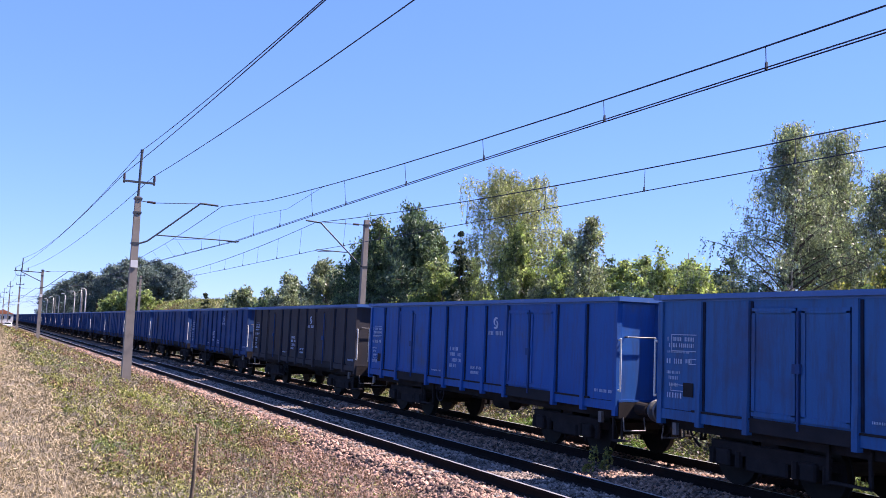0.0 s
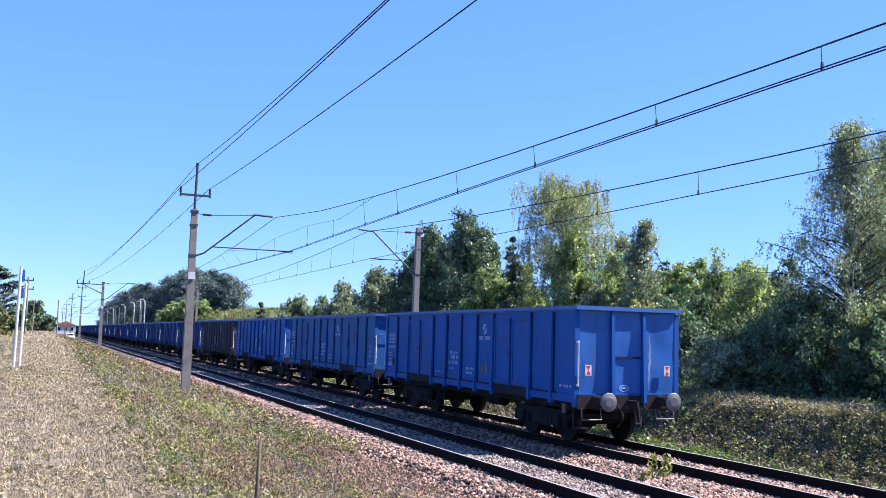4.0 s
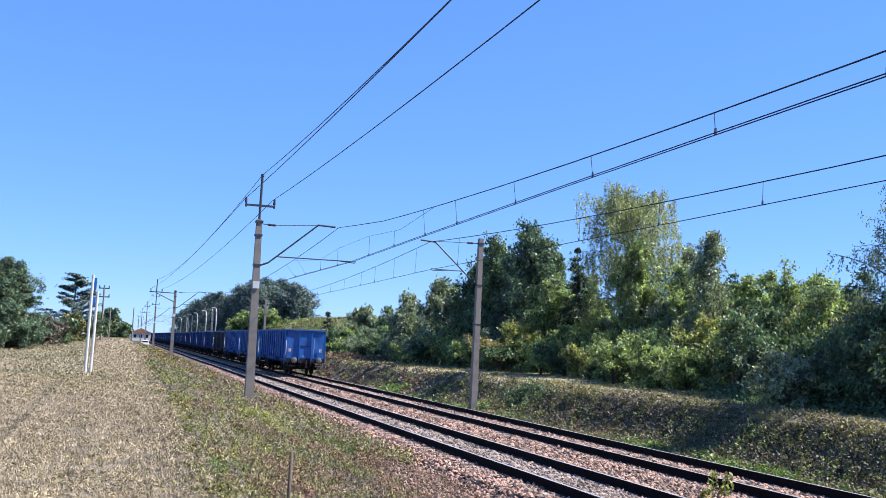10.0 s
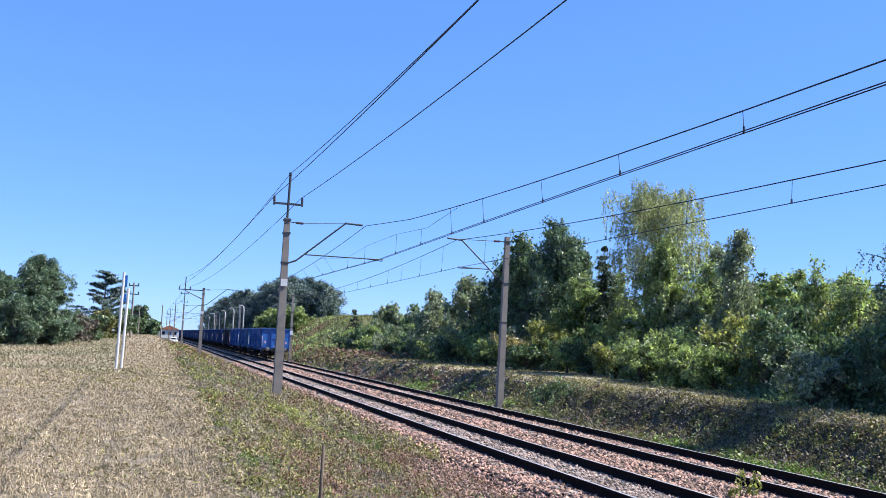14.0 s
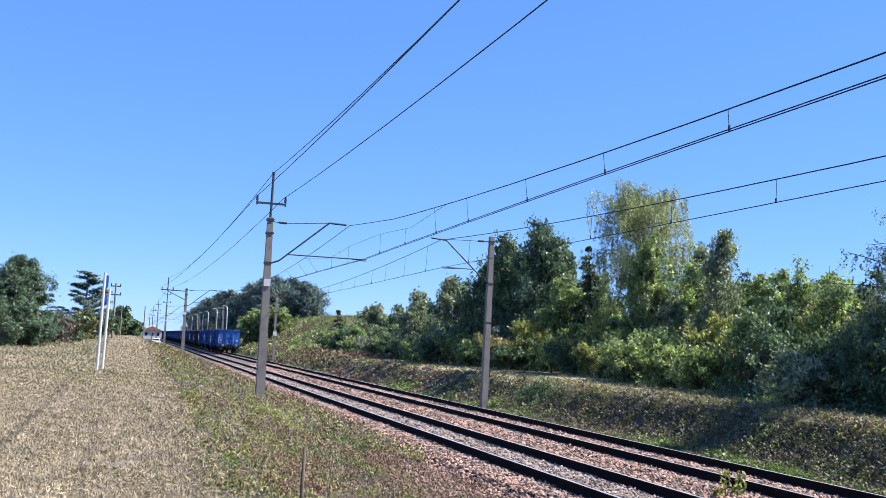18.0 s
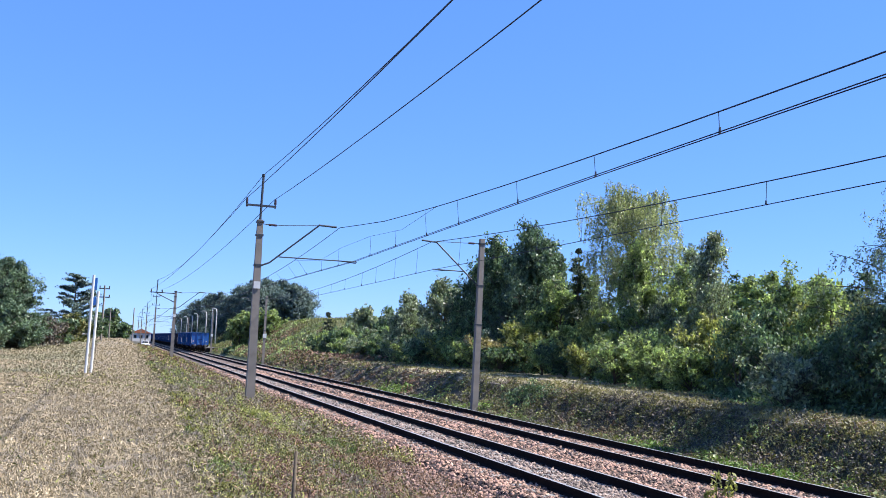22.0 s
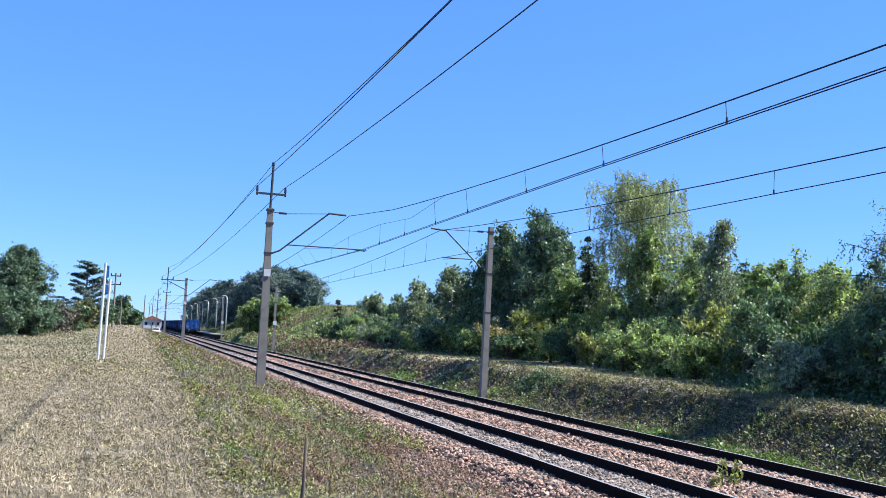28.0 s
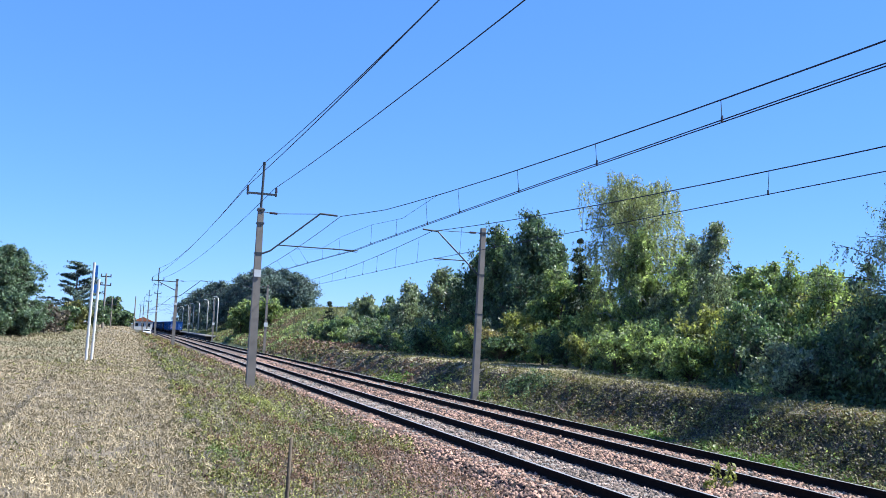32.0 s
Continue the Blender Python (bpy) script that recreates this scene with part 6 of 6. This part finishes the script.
stones("ballast_stones", x[~grey], y[~grey], z[~grey] + vr.uniform(-0.02, 0.03, (~grey).sum()), sz[~grey], M_STONE, "loose pinkish ballast stones")
stones("grey_ballast_stones", x[grey], y[grey], z[grey] + vr.uniform(-0.02, 0.03, grey.sum()), sz[grey], M_STONE_GREY, "loose grey ballast stones between the near rails")

x, y = spread(vr, 17000, 3.4, 6.6, 6.5, 34, 1.6)
s = vr.random(len(x)) < np.clip((x - ballast_edge(x, y) + 0.6) / 0.9, 0.015, 1)
x, y = x[s], y[s]
a, b = spread(vr, 1500, 3.4, 6.6, 6.5, 30, 1.6)
m = (a > ballast_edge(a, b) - 0.5) & (wave(a, b, 0.9, 0.4) > -0.2)
a, b = a[m], b[m]
lq, _ = plants(vr, a, b, vr.uniform(0.08, 0.22, len(a)), vr.uniform(0.05, 0.26, len(a)), 22, 0.020 + 0.0021 * b, 0.4, 0.32)
stuff("creeping_weeds", lq, L_WEED_RED, "reddish-brown weeds creeping over the spilled ballast", "weeds")
stones("verge_stones", x, y, gz(x, y) + vr.uniform(-0.01, 0.03, len(x)), vr.uniform(0.026, 0.062, len(x)) * (0.85 + 0.012 * y), M_STONE_DARK, "darker ballast stones scattered down the verge slope")

# ---- small things ----
t = thing("stick", pose(1.30, 7.29, float(gz(1.3, 7.29)), 0, 3, 0), "thin weathered wooden stick standing in the weeds", "stick")
V, F = tube_geo([[((-0.05, 0, -0.1), 0.017), ((-0.03, 0, 0.30), 0.016), ((-0.025, 0.01, 0.62), 0.015), ((-0.04, 0, 0.99), 0.012)]], 7)
under(mesh_ob("stick_wood", V, F, M_STICK, True), t)

t = thing("sign_posts", pose(-1.34, 42, float(gz(-1.34, 42))), "two slim white posts carrying small blue signs", "sign")
for dx, dy, hh, ln in ((0.0, 0, 4.12, 0.04), (0.20, 0.2, 3.45, 0.06)):
    part("post", rods(((dx, dy, -0.2), (dx + ln, dy, hh), 0.055)), M_WHITE, t)
part("sign_sheet", boxes((0.07, 0.20, 0.0, 0.02, 3.5, 4.0)), M_SIGN, t, "small blue sign sheet")
part("sign_sheet", boxes((0.08, 0.20, 0.0, 0.02, 2.85, 3.2)), M_SIGN, t, "small blue sign sheet")


def leafy_plant(x, y, z, h, seed):
    rng = np.random.default_rng(seed)
    t = thing("ballast_plant", pose(x, y, z), "fresh green leafy plant growing in the ballast", "plant", "plants in the ballast")
    V, F = tube_geo([[((0, 0, -0.03), 0.012), ((0.02, 0.01, h * 0.5), 0.009), ((0.0, 0.03, h), 0.005)]], 5)
    under(mesh_ob("stalk", V, F, L_GREEN), t)
    zz = rng.uniform(0.2, 1.05, 52)
    r = 0.10 * (1.1 - 0.5 * zz)
    a = rng.uniform(0, 6.28, 52)
    c = np.stack([np.cos(a) * r, np.sin(a) * r, zz * h], 1)
    under(cards_ob("leaves", leaf_quads(rng, c, 0.085, 0.0, 0.6, None, 0.0, True), L_YELLOW), t)


leafy_plant(10.66, 15.35, -0.2, 0.46, 1)
leafy_plant(11.10, 15.50, -0.2, 0.44, 2)
leafy_plant(10.88, 15.30, -0.2, 0.22, 3)
leafy_plant(10.42, 15.20, -0.2, 0.16, 4)


def telegraph_pole(x, y, h, arms):
    z = float(gz(x, y))
    t = thing("telegraph_pole", pose(x, y, z), "tall grey wooden line pole with cross-arms" if arms else "tall plain grey line pole", "pole", "line poles")
    part("pole_shaft", rods(((0, 0, -0.2), (0.0, 0, h), 0.13, 0.09)), M_MAST, t)
    for zz, w in arms:
        part("cross_arm", boxes((-w, w, -0.05, 0.05, h - zz - 0.06, h - zz + 0.06)), M_STEEL, t)
        for s in (-1, 1):
            part("insulator", rods(((s * w * 0.9, 0, h - zz + 0.05), (s * w * 0.9, 0, h - zz + 0.3), 0.06)), M_INSUL, t)


telegraph_pole(-2.28, 110, 6.2, ((0.35, 0.55), (1.3, 0.6)))
telegraph_pole(1.58, 180, 6.2, ())
telegraph_pole(-2.26, 165, 4.9, ((0.3, 0.7), (1.2, 0.8)))


def platform_lamp(y, arm=True, x=18.0, top=8.5):
    z = float(gz(x, y)) - 0.2
    h = top - z
    t = thing("platform_lamp", pose(x, y, z), "pale slim platform lamp post with a short curved arm" if arm else "pale plain post on the platform", "street lamp" if arm else "post", "platform lamps")
    path = [((0, 0, -1), 0.14), ((0, 0, h - 0.9), 0.11)] + ([((-0.08, 0, h - 0.25), 0.09), ((-0.3, 0, h), 0.08), ((-0.5, 0, h), 0.07)] if arm else [((0, 0, h), 0.10)])
    V, F = tube_geo([path], 7)
    under(mesh_ob("lamp_post", V, F, M_PALE, True), t)
    if arm:
        part("lamp_head", boxes((-1.0, -0.4, -0.12, 0.12, h - 0.06, h + 0.08)), M_PALE, t)


for y, arm in ((198, True), (208, False), (223, True), (250, True), (270, True), (293, True), (322, True), (367, True)):
    platform_lamp(y, arm)

t = thing("platform", pose(0, 0, 0), "low grey concrete station platform beside the far track", "platform", kind="structure")
# wall colour is near-black to paint the shade below the slab
part("platform_wall", boxes((14.25, 19.5, 176, 372, -0.7, 0.50)), M_UNDER, t, "platform wall coloured near-black for the shade below its slab")
part("platform_slab", boxes((14.05, 19.5, 175.8, 372, 0.50, 0.66)), M_SLAB, t)

# placed and sized to hide the train's far end in the camera's view
t = thing("station_building", pose(2.6, 330, float(gz(2.6, 330)) - 0.3), "small white station building with a red roof far down the line", "building")
part("wall", boxes((0, 6.2, 0, 9, 0, 2.9)), M_RENDER, t)
bm = bmesh.new()
vs = [bm.verts.new(p) for p in ((-0.4, -0.4, 2.85), (6.6, -0.4, 2.85), (6.6, 9.4, 2.85), (-0.4, 9.4, 2.85), (3.1, -0.4, 4.3), (3.1, 9.4, 4.3))]
for q in ((0, 1, 4), (1, 2, 5, 4), (2, 3, 5), (3, 0, 4, 5), (3, 2, 1, 0)):
    bm.faces.new([vs[i] for i in q])
part("roof", bm, M_ROOF, t, "red tiled gable roof")
for x0 in (0.7, 2.6, 4.5):
    part("window", boxes((x0, x0 + 0.9, -0.03, 0.05, 1.1, 2.2)), M_GLASS, t, "dark window pane")

t = thing("white_car", pose(4.5, 205, float(gz(4.5, 205)) + 0.05), "small white car parked beyond the verge", "car")
part("body", boxes((-0.85, 0.85, 0, 4.0, 0.22, 0.72, 0.12), (-0.72, 0.72, 0.4, 2.9, 0.68, 1.2, 0.18)), M_CAR, t)
part("rear_window", boxes((-0.58, 0.58, 0.37, 0.41, 0.8, 1.1)), M_GLASS, t)
for s in (-1, 1):
    for y in (0.8, 3.3):
        part("wheel", rods(((s * 0.7, y, 0.32), (s * 0.92, y, 0.32), 0.32, 0.32, 16)), M_UNDER, t)

# concrete sleepers, those passed nearest each on its own
bm = boxes((-1.25, 1.25, -0.13, 0.13, -0.36, -0.175, 0.015))
sl_mesh = bpy.data.meshes.new("sleeper")
bm.to_mesh(sl_mesh)
bm.free()
sl_mesh.materials.append(M_SLEEPER)
for cx, lab in ((NX, "near"), (FX, "far")):
    t = thing("sleeper_row", pose(cx, 0, 0), "row of worn concrete sleepers sunk in the ballast", "sleepers", kind="structure")
    for i in range(170):
        o = new("sleeper", sl_mesh)
        o.parent = t
        o.location = (0, -12 + 0.62 * i, -0.005)


# ---- what moves ----
RUN = [(0, -13.1), (1, -5.2), (2, 2.8), (3, 10.7), (3.5, 14.65), (5.5, 30.3), (7, 42.0), (8, 50.0), (9, 57.9), (10, 65.8), (12, 81.6), (14, 97.6), (16, 113.5), (18, 129.7), (20, 146.0), (22, 162.2), (25, 186.5), (28, 211.0), (30, 227.2), (32, 243.5)]


def motions():
    for i, w in enumerate(TRAIN):
        walk(w, [(t, pose(FX, y + 14.04 * i, 0)) for t, y in RUN])
    ts, ys = [r[0] for r in RUN], [r[1] for r in RUN]
    steps = [k * 0.08 for k in range(401)]
    for w in TRAIN[:4]:
        for bo in w.children:
            if bo.name.startswith("bogie"):
                for ws in bo.children:
                    p = ws.location.copy()
                    walk(ws, [(t, pose(p.x, p.y, p.z, -math.degrees((np.interp(t, ts, ys) + 13.1) / 0.46))) for t in steps])


motions()
